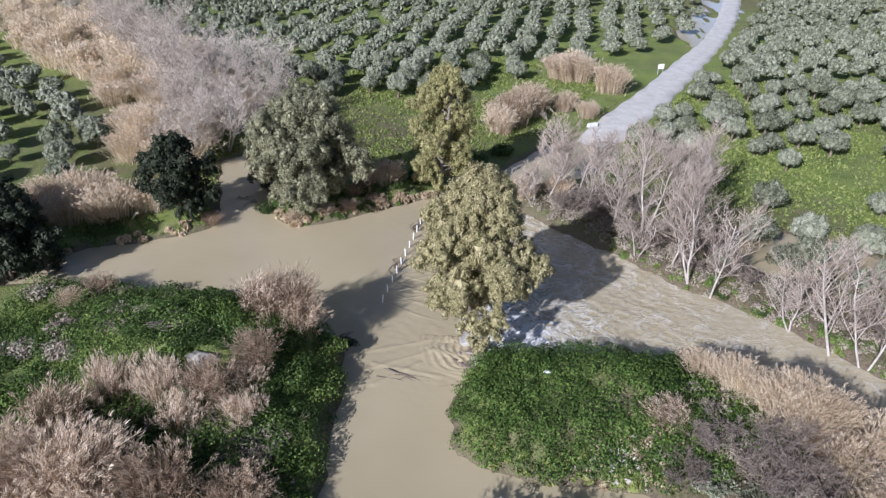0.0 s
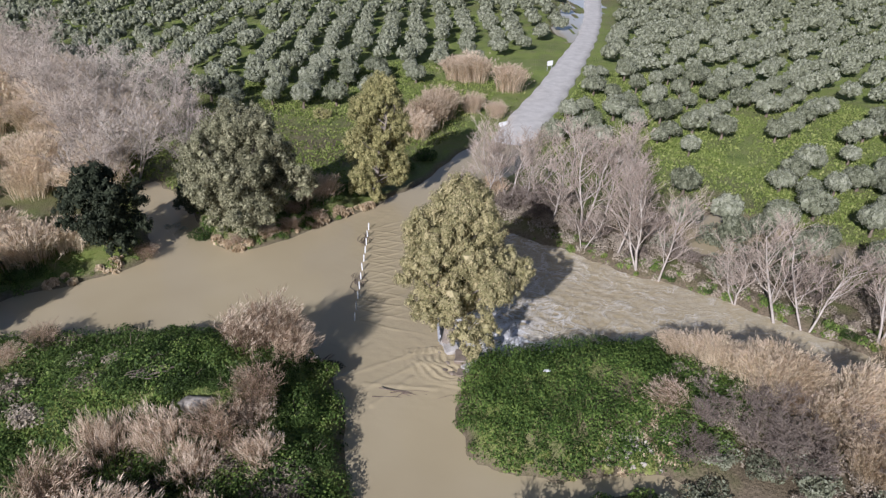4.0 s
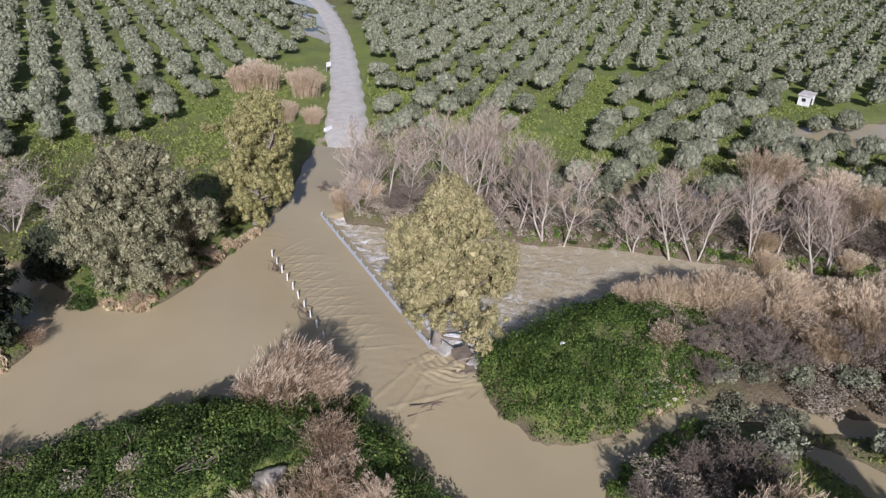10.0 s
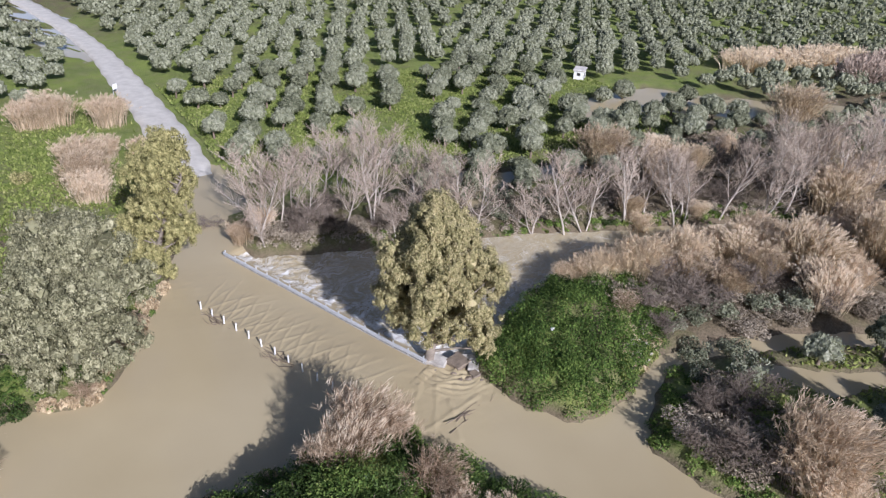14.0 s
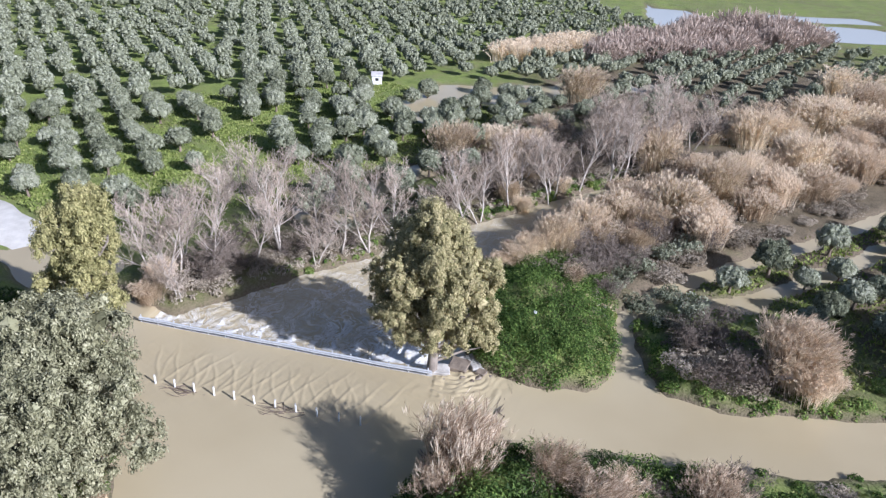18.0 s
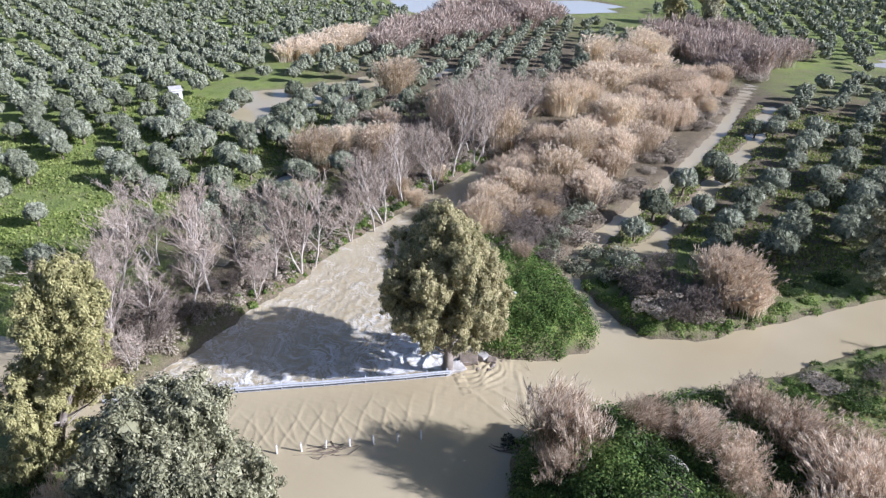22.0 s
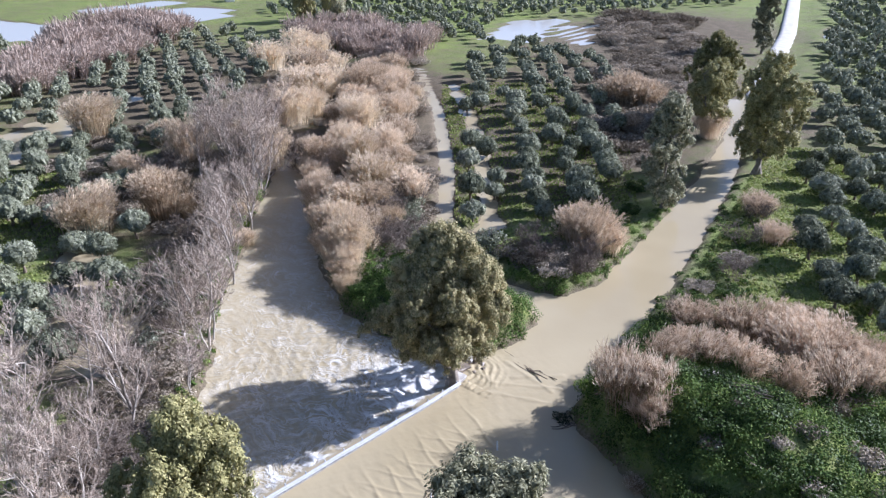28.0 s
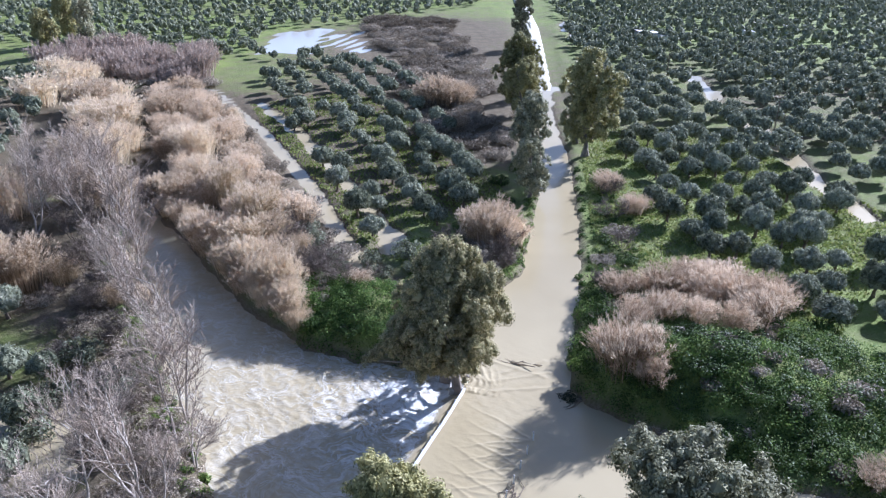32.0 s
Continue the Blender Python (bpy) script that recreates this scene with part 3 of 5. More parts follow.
def leafy_tree(name, rng, height, profile, clumps, per_clump, leaf, size, bark, label, category, trunk=0.3, clump=1.5, droop=0.5, lean=(0, 0), stems=1, low=0.2, extra=(), sag=(0, 0)):
    """Trunk and limbs that carry clumps of leaves; profile: height in parts and the crown's radius there."""
    root = new(name)
    hs, rs = np.array(profile).T
    rods, cents, rad = [], [], []
    base = np.array([[0, 0, -0.3]])
    mids = []
    for s in range(stems):
        a = rng.uniform(0, 6.28)
        k = 0.0 if stems == 1 else rng.uniform(0.5, 1.2)
        top = np.array([lean[0] + k * 2.2 * np.cos(a), lean[1] + k * 2.2 * np.sin(a), height * 0.8])
        pts = np.array([[k * 0.5 * np.cos(a), k * 0.5 * np.sin(a), -0.3]] + [[top[0] * u ** 1.3, top[1] * u ** 1.3, top[2] * u] for u in (0.12, 0.3, 0.5, 0.7, 0.88, 1)])
        pts[1:, :2] += rng.normal(size=(6, 2)) * 0.16
        rods.append((pts, trunk * np.array([1.35, 1, 0.85, 0.66, 0.45, 0.28, 0.14])))
        mids.append(pts)
    for i in range(clumps):
        u = low + (1 - low) * (i + rng.uniform(0, 1)) / clumps
        r = np.interp(u, hs, rs)
        a = i * 2.399 + rng.uniform(-0.5, 0.5)
        q = r * np.sqrt(rng.uniform(0.04, 1.0))
        if i % 5 == 0:
            u, q = 0.42 + 0.58 * rng.random(), 0.3 * r * rng.random()
        fall = 1.6 * max(0.75 - u, 0.0)
        c = np.array([lean[0] * u + q * np.cos(a) + sag[0] * fall, lean[1] * u + q * np.sin(a) + sag[1] * fall, u * height * 0.95])
        cr = clump * rng.uniform(0.7, 1.25)
        cents.append(c)
        rad.append(cr)
        stem = mids[int(np.argmin([np.abs(m[:, :2] - c[:2]).sum() for m in mids]))]
        zj = max(c[2] - 0.75 * q - 0.4, height * 0.14)
        j = np.array([np.interp(zj, stem[:, 2], stem[:, k]) for k in range(3)])
        m = (j + c) / 2 + np.array([0, 0, -0.12 * q]) + rng.normal(size=3) * 0.15
        rods.append((np.array([j, m, c + (c - m) * 0.1]), np.array([0.34, 0.2, 0.05]) * trunk * (0.6 + 0.06 * q)))
    for ex, ey, ez, er in extra:
        c = np.array([ex, ey, ez])
        cents.append(c)
        rad.append(er)
        j = np.array([np.interp(max(ez * 0.6, 1.5), mids[0][:, 2], mids[0][:, k]) for k in range(3)])
        rods.append((np.array([j, (j + c) / 2 + [0, 0, 0.3], c]), np.array([0.3, 0.2, 0.05]) * trunk))
    child("trunk", mesh_from("trunk", *tubes(rods, 6), bark, True), root)
    P, N, balls = [], [], []
    for c, r in zip(cents, rad):
        n = int(per_clump * (r / clump) ** 2)
        m = 22
        lobe = unit(rng.normal(size=(m, 3)) + [0, 0, 0.2]) * r * rng.uniform(0.55, 1.0, (m, 1))
        lobe[:, 2] -= droop * 0.25 * np.hypot(lobe[:, 0], lobe[:, 1])
        wide = r * rng.uniform(0.15, 0.31, m)
        k = rng.choice(m, n, p=wide ** 2 / (wide ** 2).sum())
        d = unit(rng.normal(size=(n, 3)) + 0.45 * unit(lobe[k]) + [0, 0, 0.15])
        P.append(c + lobe[k] + d * (wide[k] * rng.uniform(0.7, 1.5, n))[:, None] * [1, 1, 1.2])
        N.append(unit(d + 0.25 * unit(lobe[k])))
        balls += [(c + q, np.array([1, 1, 1.15]) * w * 0.72) for q, w in zip(lobe, wide)]
        balls.append((c, np.array([r, r, r * 0.9]) * 0.4))
    P = np.concatenate(P)
    N = np.concatenate(N) + [0, 0, 0.25]
    child("crown", crown_mesh(leaves(P, size, rng, droop * 1.2, 0.42, N, 0.32), balls, rng, leaf), root)
    return tagged(root, label, category)


def olive_points(rng, n, r, h, lobes=34):
    """A broad crown of many drooping lobes: leaf places, the way they face, and the dense hearts."""
    a = np.arange(lobes) * 2.399 + rng.uniform(0, 6)
    u = (np.arange(lobes) + 0.5) / lobes
    up = 0.98 - 1.1 * u
    ring = np.sqrt(np.maximum(1 - up ** 2, 0.02))
    k = rng.uniform(0.62, 0.9, lobes)
    c = np.stack([ring * np.cos(a) * r * 0.86 * k, ring * np.sin(a) * r * 0.86 * k, h * (0.5 + 0.36 * up * k)], 1)
    q = r * rng.uniform(0.2, 0.36, lobes)
    i = rng.choice(lobes, n, p=q ** 2 / (q ** 2).sum())
    outward = unit(c - [0, 0, h * 0.4])
    d = unit(rng.normal(size=(n, 3)) + 0.6 * outward[i])
    p = c[i] + d * (q[i] * rng.uniform(0.8, 1.2, n))[:, None] * [1, 1, 1.25]
    keep = p[:, 2] > h * 0.08
    hearts = [(ci, np.array([qi, qi, qi * 1.25]) * 0.82) for ci, qi in zip(c, q)]
    return p[keep], d[keep], [((0, 0, h * 0.5), np.array([r, r, h * 0.5]) * 0.6)] + hearts


def olive_tree(rng, leafcount=2100, size=0.26):
    r, h = 2.25 * rng.uniform(0.92, 1.1), 4.3 * rng.uniform(0.92, 1.08)
    root = new("olive_tree")
    rods = [(np.array([[0, 0, -0.2], [0.06, 0.03, 0.5], [0.02, 0.1, 1.1]]), np.array([0.3, 0.2, 0.17]))]
    for a in np.arange(5) * 1.257 + rng.uniform(0, 1):
        e = np.array([math.cos(a) * r * 0.5, math.sin(a) * r * 0.5, h * 0.62])
        rods.append((np.array([[0.02, 0.1, 1.0], e * [0.5, 0.5, 0.62], e]), np.array([0.12, 0.08, 0.03])))
    child("trunk", mesh_from("trunk", *tubes(rods, 6), BARK, True), root)
    p, d, hearts = olive_points(rng, leafcount, r, h)
    child("crown", crown_mesh(leaves(p, size, rng, 0.5, 0.4, d, 0.35), hearts, rng, OLIVE), root)
    return tagged(root, "rounded grey-green olive tree standing in an orchard row", "olive tree", "olive orchard")


def reed_mesh(rng, stems, radius, height, material, flare=0.35, plume=True, wide=1.0):
    """A clump of canes in bunches: bowed stems, hanging leaf blades and, apart, the plumes on top."""
    bunch = rng.integers(0, 15, stems)
    ba = np.arange(15) * 2.399 + rng.uniform(-0.4, 0.4, 15)
    bq = np.sqrt((np.arange(15) + rng.uniform(0, 1, 15)) / 15) * radius * 0.8
    bh = rng.uniform(0.76, 1.1, 15)
    foot = np.stack([bq * np.cos(ba), bq * np.sin(ba), 0 * ba], 1)[bunch] + rng.normal(size=(stems, 3)) * [radius * 0.2, radius * 0.2, 0]
    foot[:, 2] = -0.15
    q = np.hypot(foot[:, 0], foot[:, 1])
    h = height * bh[bunch] * rng.uniform(0.78, 1.06, stems) * (1 - 0.22 * np.minimum(q / radius, 1.3) ** 2)
    out = foot * [1, 1, 0] / radius * (flare * h)[:, None] + rng.normal(size=(stems, 3)) * 0.4 * [1, 1, 0]
    mid = foot + out * 0.3 + np.stack([0 * h, 0 * h, h * 0.58], 1)
    tip = foot + out + np.stack([0 * h, 0 * h, h], 1)
    side = unit(np.cross(tip - foot, rng.normal(size=(stems, 3)))) * 0.03 * wide
    V = [np.stack([foot - side, foot + side, mid + side, mid - side], 1), np.stack([mid - side, mid + side, tip + side * 0.4, tip - side * 0.4], 1)]
    for k in range(9):
        u = rng.uniform(0.25, 1.0, stems)[:, None] ** 0.7
        p = foot + (tip - foot) * u + (mid - (foot + tip) / 2) * (4 * u * (1 - u))
        d = unit(unit(tip - mid) + 0.42 * rng.normal(size=(stems, 3))) * rng.uniform(0.6, 1.25, stems)[:, None]
        s = unit(np.cross(d, rng.normal(size=(stems, 3)))) * 0.035 * wide
        V.append(np.stack([p - s * 0.5, p + d * 0.5 + s, p + d - [0, 0, 0.1], p + d * 0.5 - s], 1))
    v = np.concatenate(V).reshape(-1, 3)
    P = []
    some = rng.random(stems) < (0.9 if plume else 0.0)
    nod = np.array([0.35, 0.55, 0.0])
    for k in range(8):
        d = unit(out[some] * 0.4 + nod + rng.normal(size=(some.sum(), 3)) * 0.2 + [0, 0, 1.0])
        s = unit(np.cross(d, rng.normal(size=d.shape))) * rng.uniform(0.02, 0.045, some.sum())[:, None] * wide
        b = tip[some] - d * 0.15 + rng.normal(size=d.shape) * 0.12
        ln = rng.uniform(0.4, 0.8, some.sum())[:, None]
        P.append(np.stack([b, b + d * ln * 0.55 + s, b + d * ln, b + d * ln * 0.55 - s], 1))
    p = np.concatenate(P).reshape(-1, 3) if some.any() else v[:0]
    return v, p


def reed_clump(rng, stems, radius, height, material, label, flare=0.35, plume=True, wide=1.0):
    root = new("reed_clump")
    v, p = reed_mesh(rng, stems, radius, height, material, flare, plume, wide)
    child("cane_stand", mesh_from("cane_stand", v, np.arange(len(v)).reshape(-1, 4), material), root)
    tagged(child("plume_mass", mesh_from("plume_mass", p, np.arange(len(p)).reshape(-1, 4), PLUME), root), kind="stuff")
    return tagged(root, label, "reeds", "reed beds")


def shrub(name, rng, radius, height, n, leaf, size, label, twig=True, category="shrub"):
    root = new(name)
    P = []
    for i in range(9):
        a, q = i * 2.4, radius * math.sqrt(rng.uniform(0.05, 0.6))
        r = radius * rng.uniform(0.32, 0.5)
        P.append(shell((q * math.cos(a), q * math.sin(a), height * rng.uniform(0.35, 0.62)), (r, r, height * 0.36), n // 9, rng, 0.6))
    P = np.concatenate(P)
    P = P[P[:, 2] > -0.05]
    child("crown", mesh_from("crown", *leaves(P, size, rng, -0.4, 0.45, P - [0, 0, height * 0.2], 0.8), leaf), root)
    rods = []
    for i in range(12):
        a = i * 2.4
        e = np.array([math.cos(a) * radius * 0.6, math.sin(a) * radius * 0.6, height * rng.uniform(0.5, 0.95)])
        rods.append((np.array([[0, 0, -0.1], e * [0.4, 0.4, 0.6], e]), np.array([0.05, 0.035, 0.012])))
    tagged(child("stock", mesh_from("stock", *tubes(rods, 4), BARK, True), root), kind="stuff")
    return tagged(root, label, category)


def put(ob, x, y, turn=0.0, sink=0.0):
    ob.location, ob.rotation_euler = (x, y, spot(x, y) - sink), (0, 0, turn)
    return ob

R = np.random.default_rng(7)


def scatter(pattern, places):
    """The patterns go to the first places and their copies to the rest: x, y, size and how tall."""
    q = np.array(places)
    level = ground_height(q[:, 0], q[:, 1])
    for i, (x, y, s, tall) in enumerate(places):
        turn = R.uniform(0, 6.28)
        k = i % len(pattern)
        if i < len(pattern) and not pattern[k].location.length:
            ob = put(pattern[k], x, y, turn)
            ob.scale = (s, s, s * tall)
        else:
            m = Matrix.Translation((x, y, level[i])) @ Matrix.Rotation(turn, 4, "Z")
            ob = copy_thing(pattern[k], m)
            ob.scale = (s, s, s * tall)


def joined(name, shapes, places, material, label, category):
    """Far repeats of a plant as one mass; each shape: body quads and top quads."""
    V, M = [], []
    q = np.array(places)
    level = ground_height(q[:, 0], q[:, 1])
    for i, (x, y, s, tall) in enumerate(places):
        v, p = shapes[i % len(shapes)]
        a = R.uniform(0, 6.28)
        c, d = math.cos(a) * s, math.sin(a) * s
        V.append(np.concatenate([v, p]) @ np.array([[c, d, 0], [-d, c, 0], [0, 0, s * tall]]) + [x, y, level[i]])
        M.append(np.r_[np.zeros(len(v) // 4), np.ones(len(p) // 4)])
    V = np.concatenate(V)
    me = mesh_from(name, V, np.arange(len(V)).reshape(-1, 4), material)
    me.materials.append(PLUME)
    me.polygons.foreach_set("material_index", np.concatenate(M).astype(np.int32))
    return tagged(new(name, me), label, category, kind="stuff")


def fill(poly, step, jitter, sizes, tall=(0.9, 1.1), land=0.3):
    """Places on a loose grid inside an outline, on land."""
    p = np.asarray(poly, float)
    gx, gy = np.meshgrid(np.arange(p[:, 0].min(), p[:, 0].max(), step), np.arange(p[:, 1].min(), p[:, 1].max(), step))
    gx = gx.ravel() + R.uniform(-jitter, jitter, gx.size)
    gy = gy.ravel() + R.uniform(-jitter, jitter, gy.size)
    ok = (signed_distance(gx, gy, poly) > 0) & (depth_at(gx, gy) < -land)
    return [(x, y, R.uniform(*sizes), R.uniform(*tall)) for x, y in zip(gx[ok], gy[ok])]


# ---------- the tree by the ford and the other tall trees ----------
put(leafy_tree("eucalyptus_tree", np.random.default_rng(3), 19.0, [(0.0, 0.5), (0.25, 2.6), (0.36, 4.2), (0.5, 5.6), (0.64, 6.2), (0.78, 5.2), (0.9, 3.0), (1, 0.9)], 96, 1900, EUCALYPT, 0.23, EUC_BARK,
               "tall olive-brown eucalyptus leaning over the rushing ford", "tree", 0.55, 1.5, 0.8, (0.5, 0.3), 1, 0.37,
               [(7.0, 4.0, 7.6, 0.9), (6.0, 3.4, 8.6, 1.1), (5.0, 2.6, 7.4, 1.0), (7.8, 4.6, 7.0, 0.6), (5.6, 1.0, 9.4, 1.2), (5.2, 4.2, 9.6, 1.2),
                (1.4, -4.8, 5.4, 1.2), (0.2, -5.2, 6.2, 1.4), (2.4, -4.8, 6.6, 1.4), (1.0, -5.6, 4.4, 0.8)], (2.2, -0.6)), 0.3, -0.4)
put(leafy_tree("eucalyptus_tree", np.random.default_rng(4), 16.2, [(0.0, 3), (0.15, 5.4), (0.35, 7.2), (0.6, 6.8), (0.8, 5.2), (1, 2.0)], 84, 1700, GREY_EUCALYPT, 0.24, EUC_BARK,
               "broad grey-green eucalyptus on the bank above the pool", "tree", 0.36, 1.75, 0.7, (-0.4, -3.0), 5, 0.12), -20.8, 26.2)
put(leafy_tree("eucalyptus_tree", np.random.default_rng(5), 18.4, [(0.0, 1.5), (0.15, 3.2), (0.4, 4.2), (0.65, 4.2), (0.85, 3.0), (1, 1.0)], 56, 1600, YELLOW_EUCALYPT, 0.24, EUC_BARK,
               "slender yellow-green eucalyptus beside the flooded road", "tree", 0.34, 1.5, 1.0, (1.0, -3.6), 2, 0.08), -5.0, 34.6)
dark = leafy_tree("evergreen_tree", np.random.default_rng(6), 9.5, [(0.0, 3.2), (0.3, 4.8), (0.6, 4.2), (0.85, 2.6), (1, 0.8)], 36, 420, DARK_LEAF, 0.36, BARK,
                  "dark evergreen tree on the shaded river bank", "tree", 0.26, 1.4, 0.4, (0, 0), 3, 0.12)
scatter([dark], [(-37.5, 22.5, 1.0, 1.0), (-51, 6, 1.15, 1.0), (-56, 12, 1.0, 1.0), (-28, 33, 0.7, 0.9)])
far_euc = leafy_tree("eucalyptus_tree", np.random.default_rng(8), 19.0, [(0.0, 0.4), (0.2, 2.6), (0.45, 5.0), (0.7, 5.4), (0.9, 3.0), (1, 1)], 46, 800, YELLOW_EUCALYPT, 0.36, EUC_BARK,
                     "tall green eucalyptus on the verge of the flooded road", "tree", 0.4, 1.6, 0.6, (0.5, 0.2), 2, 0.2)
far_euc2 = leafy_tree("eucalyptus_tree", np.random.default_rng(9), 19.0, [(0.0, 1.4), (0.2, 2.8), (0.5, 3.4), (0.8, 2.6), (1, 0.8)], 40, 800, GREY_EUCALYPT, 0.36, EUC_BARK,
                      "narrow dark eucalyptus on the verge of the flooded road", "tree", 0.34, 1.4, 0.6, (0.3, 0.2), 1, 0.12)
scatter([far_euc, far_euc2], [(-5.4, -81.5, 1.12, 1.0), (1.6, -56.6, 1.0, 0.97), (13, -109, 1.0, 1.0), (27.5, -196, 1.0, 1.1), (10, -100, 0.9, 0.9), (168, -148, 1.0, 1.1), (174, -137, 0.9, 0.9), (-3, -90, 0.9, 0.9),
                                 (185, -160, 1.0, 1.0), (16, -123, 0.7, 0.9)])

# ---------- bare trees ----------
white = [bare_tree("bare_tree", np.random.default_rng(20 + i), 12.5, 0.66, st, PALE_BARK, TWIG, "leafless pale-barked tree on the river bank", "tree", (11, 8, 7), 0.2, 0.16) for i, st in enumerate((1, 1, 2, 2))]
scatter(white, [(26.8, 9.6, 1.0, 1.0), (36.0, -0.2, 1.05, 1.0), (38.2, -2.2, 1.0, 1.0), (25.0, 11.5, 0.95, 1.05), (23.5, 14.8, 1.0, 1.0), (53.4, -17.4, 1.1, 1.0), (50, -13.0, 1.0, 1.0), (57.5, -22.5, 1.0, 1.0),
                (61, -25.4, 1.05, 1.0), (10.5, 32.5, 0.85, 0.9), (14.0, 32.5, 1.0, 1.0), (21.5, 22.0, 1.05, 1.0), (25.5, 24.5, 1.0, 1.0), (18.0, 24.5, 0.8, 1.0), (18.5, 34, 0.9, 1.0), (43.5, -6.5, 0.9, 1.0),
                (66, -30, 1.0, 1.0), (64.5, -24, 1.0, 1.0), (70, -27, 1.1, 1.0), (69, -33, 1.0, 1.0), (74, -34, 1.1, 1.0), (77, -29, 1.0, 1.0), (79, -40, 1.1, 1.0), (72, -20, 1.0, 1.0), (84, -36, 1.1, 1.0), (46.5, -8, 0.85, 1.0), (8.2, 29.8, 0.6, 0.9), (12.6, 34.6, 0.85, 1.0), (15.4, 29.0, 0.75, 0.9), (23.0, 32.6, 1.0, 1.0), (28.2, 33.6, 0.9, 1.0), (31.1, 28.6, 0.95, 1.0), (27.4, 18.6, 0.95, 1.0), (47.8, -12.4, 1.0, 1.0), (20.0, 17.2, 0.7, 0.9), (33.5, 3.8, 0.7, 0.9)])
shrubby = [bare_tree("bare_tree", np.random.default_rng(30 + i), 10.5, 0.95, 6, PALE_BARK, PALE_TWIG, "wide leafless many-stemmed pale tree above the creek", "tree", (8, 7, 6), 0.5, 0.1) for i in range(2)]
scatter(shrubby, [(-39, 45, 1.15, 1.0), (-31, 47, 0.9, 0.9), (-38, 68, 1.3, 1.0), (-48, 52, 1.2, 1.0), (-43, 38, 1.0, 1.0), (-45, 60, 1.2, 1.0), (-56, 70, 1.25, 1.0), (-66, 84, 1.3, 1.0), (-50, 78, 1.2, 1.0), (-82, 104, 1.3, 1.0), (-34, 56, 1.0, 1.0), (-70, 100, 1.3, 1.0), (-60, 75, 1.1, 1.0), (-75, 95, 1.2, 1.0), (-90, 115, 1.2, 1.0), (-52, 62, 0.9, 1.0), (-105, 130, 1.3, 1), (-25, 42, 0.6, 1)])
scrub = [bare_tree("bare_bush", np.random.default_rng(40 + i), 5.0, 0.9, 7, BARK, BROWN_TWIG, "tangled leafless dark brown bush", "bush", (7, 6, 6), 0.7, 0.05) for i in range(3)]
scatter(scrub, [(16, 28, 1.0, 0.9), (12.5, 28.5, 0.9, 0.9), (20, 27, 1.0, 1.0), (29, 19, 0.9, 0.9), (31, 12, 0.8, 0.9), (41, 2, 1.0, 0.9), (48, -4, 1.0, 1.0), (56, -12, 1.2, 1.0), (64, -20, 1.3, 1.1), (70, -28, 1.3, 1.1),
                (76, -34, 1.3, 1.1), (61, -34, 1.2, 1.0), (66, -38, 1.2, 1.0), (1, -27, 0.8, 0.9), (6, -27.5, 0.9, 0.8), (9, -29, 0.9, 0.9), (2, -31, 1.0, 0.9), (82, -44, 1.3, 1.1), (90, -54, 1.3, 1.2), (72, -14, 1.2, 1.1),
                (17, -19.5, 0.7, 0.8), (24, -22, 0.9, 0.8), (33, -33, 0.9, 0.9), (20, -16, 0.8, 0.8), (24, -17.5, 1.0, 0.8), (28, -21, 1.0, 0.9), (22.5, -19.5, 0.9, 0.8), (32, -26, 1.1, 0.9), (36, -31, 1.1, 0.9), (-13.5, -27, 0.8, 0.8), (-15, -40, 0.9, 0.8), (-13, -50, 0.9, 0.8), (-12, -60, 0.9, 0.8), (9.0, 40, 0.6, 0.7)])
brush = shrub("brush", np.random.default_rng(50), 3.4, 3.0, 2400, BRUSH, 0.36, "low brown winter brush", category="bush")
zone = fill([(18, -66), (24, -78), (40, -105), (62, -165), (88, -190), (100, -240), (70, -250), (46, -190), (30, -150), (20, -110), (12, -88), (10, -70)], 6.6, 2.8, (0.9, 1.5), (0.5, 0.8), 1.0)
belt = fill([(150, -20), (215, -60), (230, -110), (205, -110), (170, -60)], 6.0, 2.5, (1.0, 1.6), (1.1, 1.9), 1.0)
belt += fill([(100, -110), (165, -120), (160, -150), (120, -150)], 7, 2.0, (0.9, 1.4), (1.0, 1.8), 1.0)
zone += fill([(64, -36), (100, -86), (130, -128), (100, -122), (76, -90), (58, -55)], 6.0, 2.0, (0.7, 1.1), (0.4, 0.7), 1.0)
zone += fill([(24, -23), (34, -32), (52, -52), (78, -84), (92, -100), (86, -102), (66, -76), (46, -54), (30, -36), (22, -27)], 4.0, 1.8, (0.5, 0.9), (0.5, 0.8), 0.8)
under = fill([(9, 34), (13, 24.5), (24, 13.5), (37, 1), (50, -11), (62, -23), (68, -16), (54, 0), (40, 13), (28, 26), (17, 37)], 4.1, 1.7, (0.35, 0.7), (0.5, 0.9), 0.8)
zone += under[::2]
scatter(scrub, [(x, y, s * 1.15, t) for x, y, s, t in under[1::2]])
zone += fill([(58, -8), (76, -22), (96, -30), (112, -40), (104, -10), (84, 4), (66, 2)], 6.0, 2.5, (0.6, 1.1), (0.4, 0.8), 0.8)
zone += [(22, -17, 0.6, 0.8), (26, -20, 0.7, 0.8), (30, -24, 0.7, 0.8), (34, -28.5, 0.7, 0.8), (28, -18, 0.6, 0.8), (38, -33, 0.7, 0.8), (3, -25.5, 0.75, 0.7), (7, -26, 0.7, 0.7), (0.8, -30.5, 0.7, 0.7), (4, -29, 0.8, 0.8), (10, -27, 0.8, 0.8), (12, 30, 0.7, 0.6), (16, 26.5, 0.6, 0.6), (-14, -45, 0.7, 0.5), (-12.5, -35, 0.6, 0.5), (22, 30, 0.8, 0.6)]
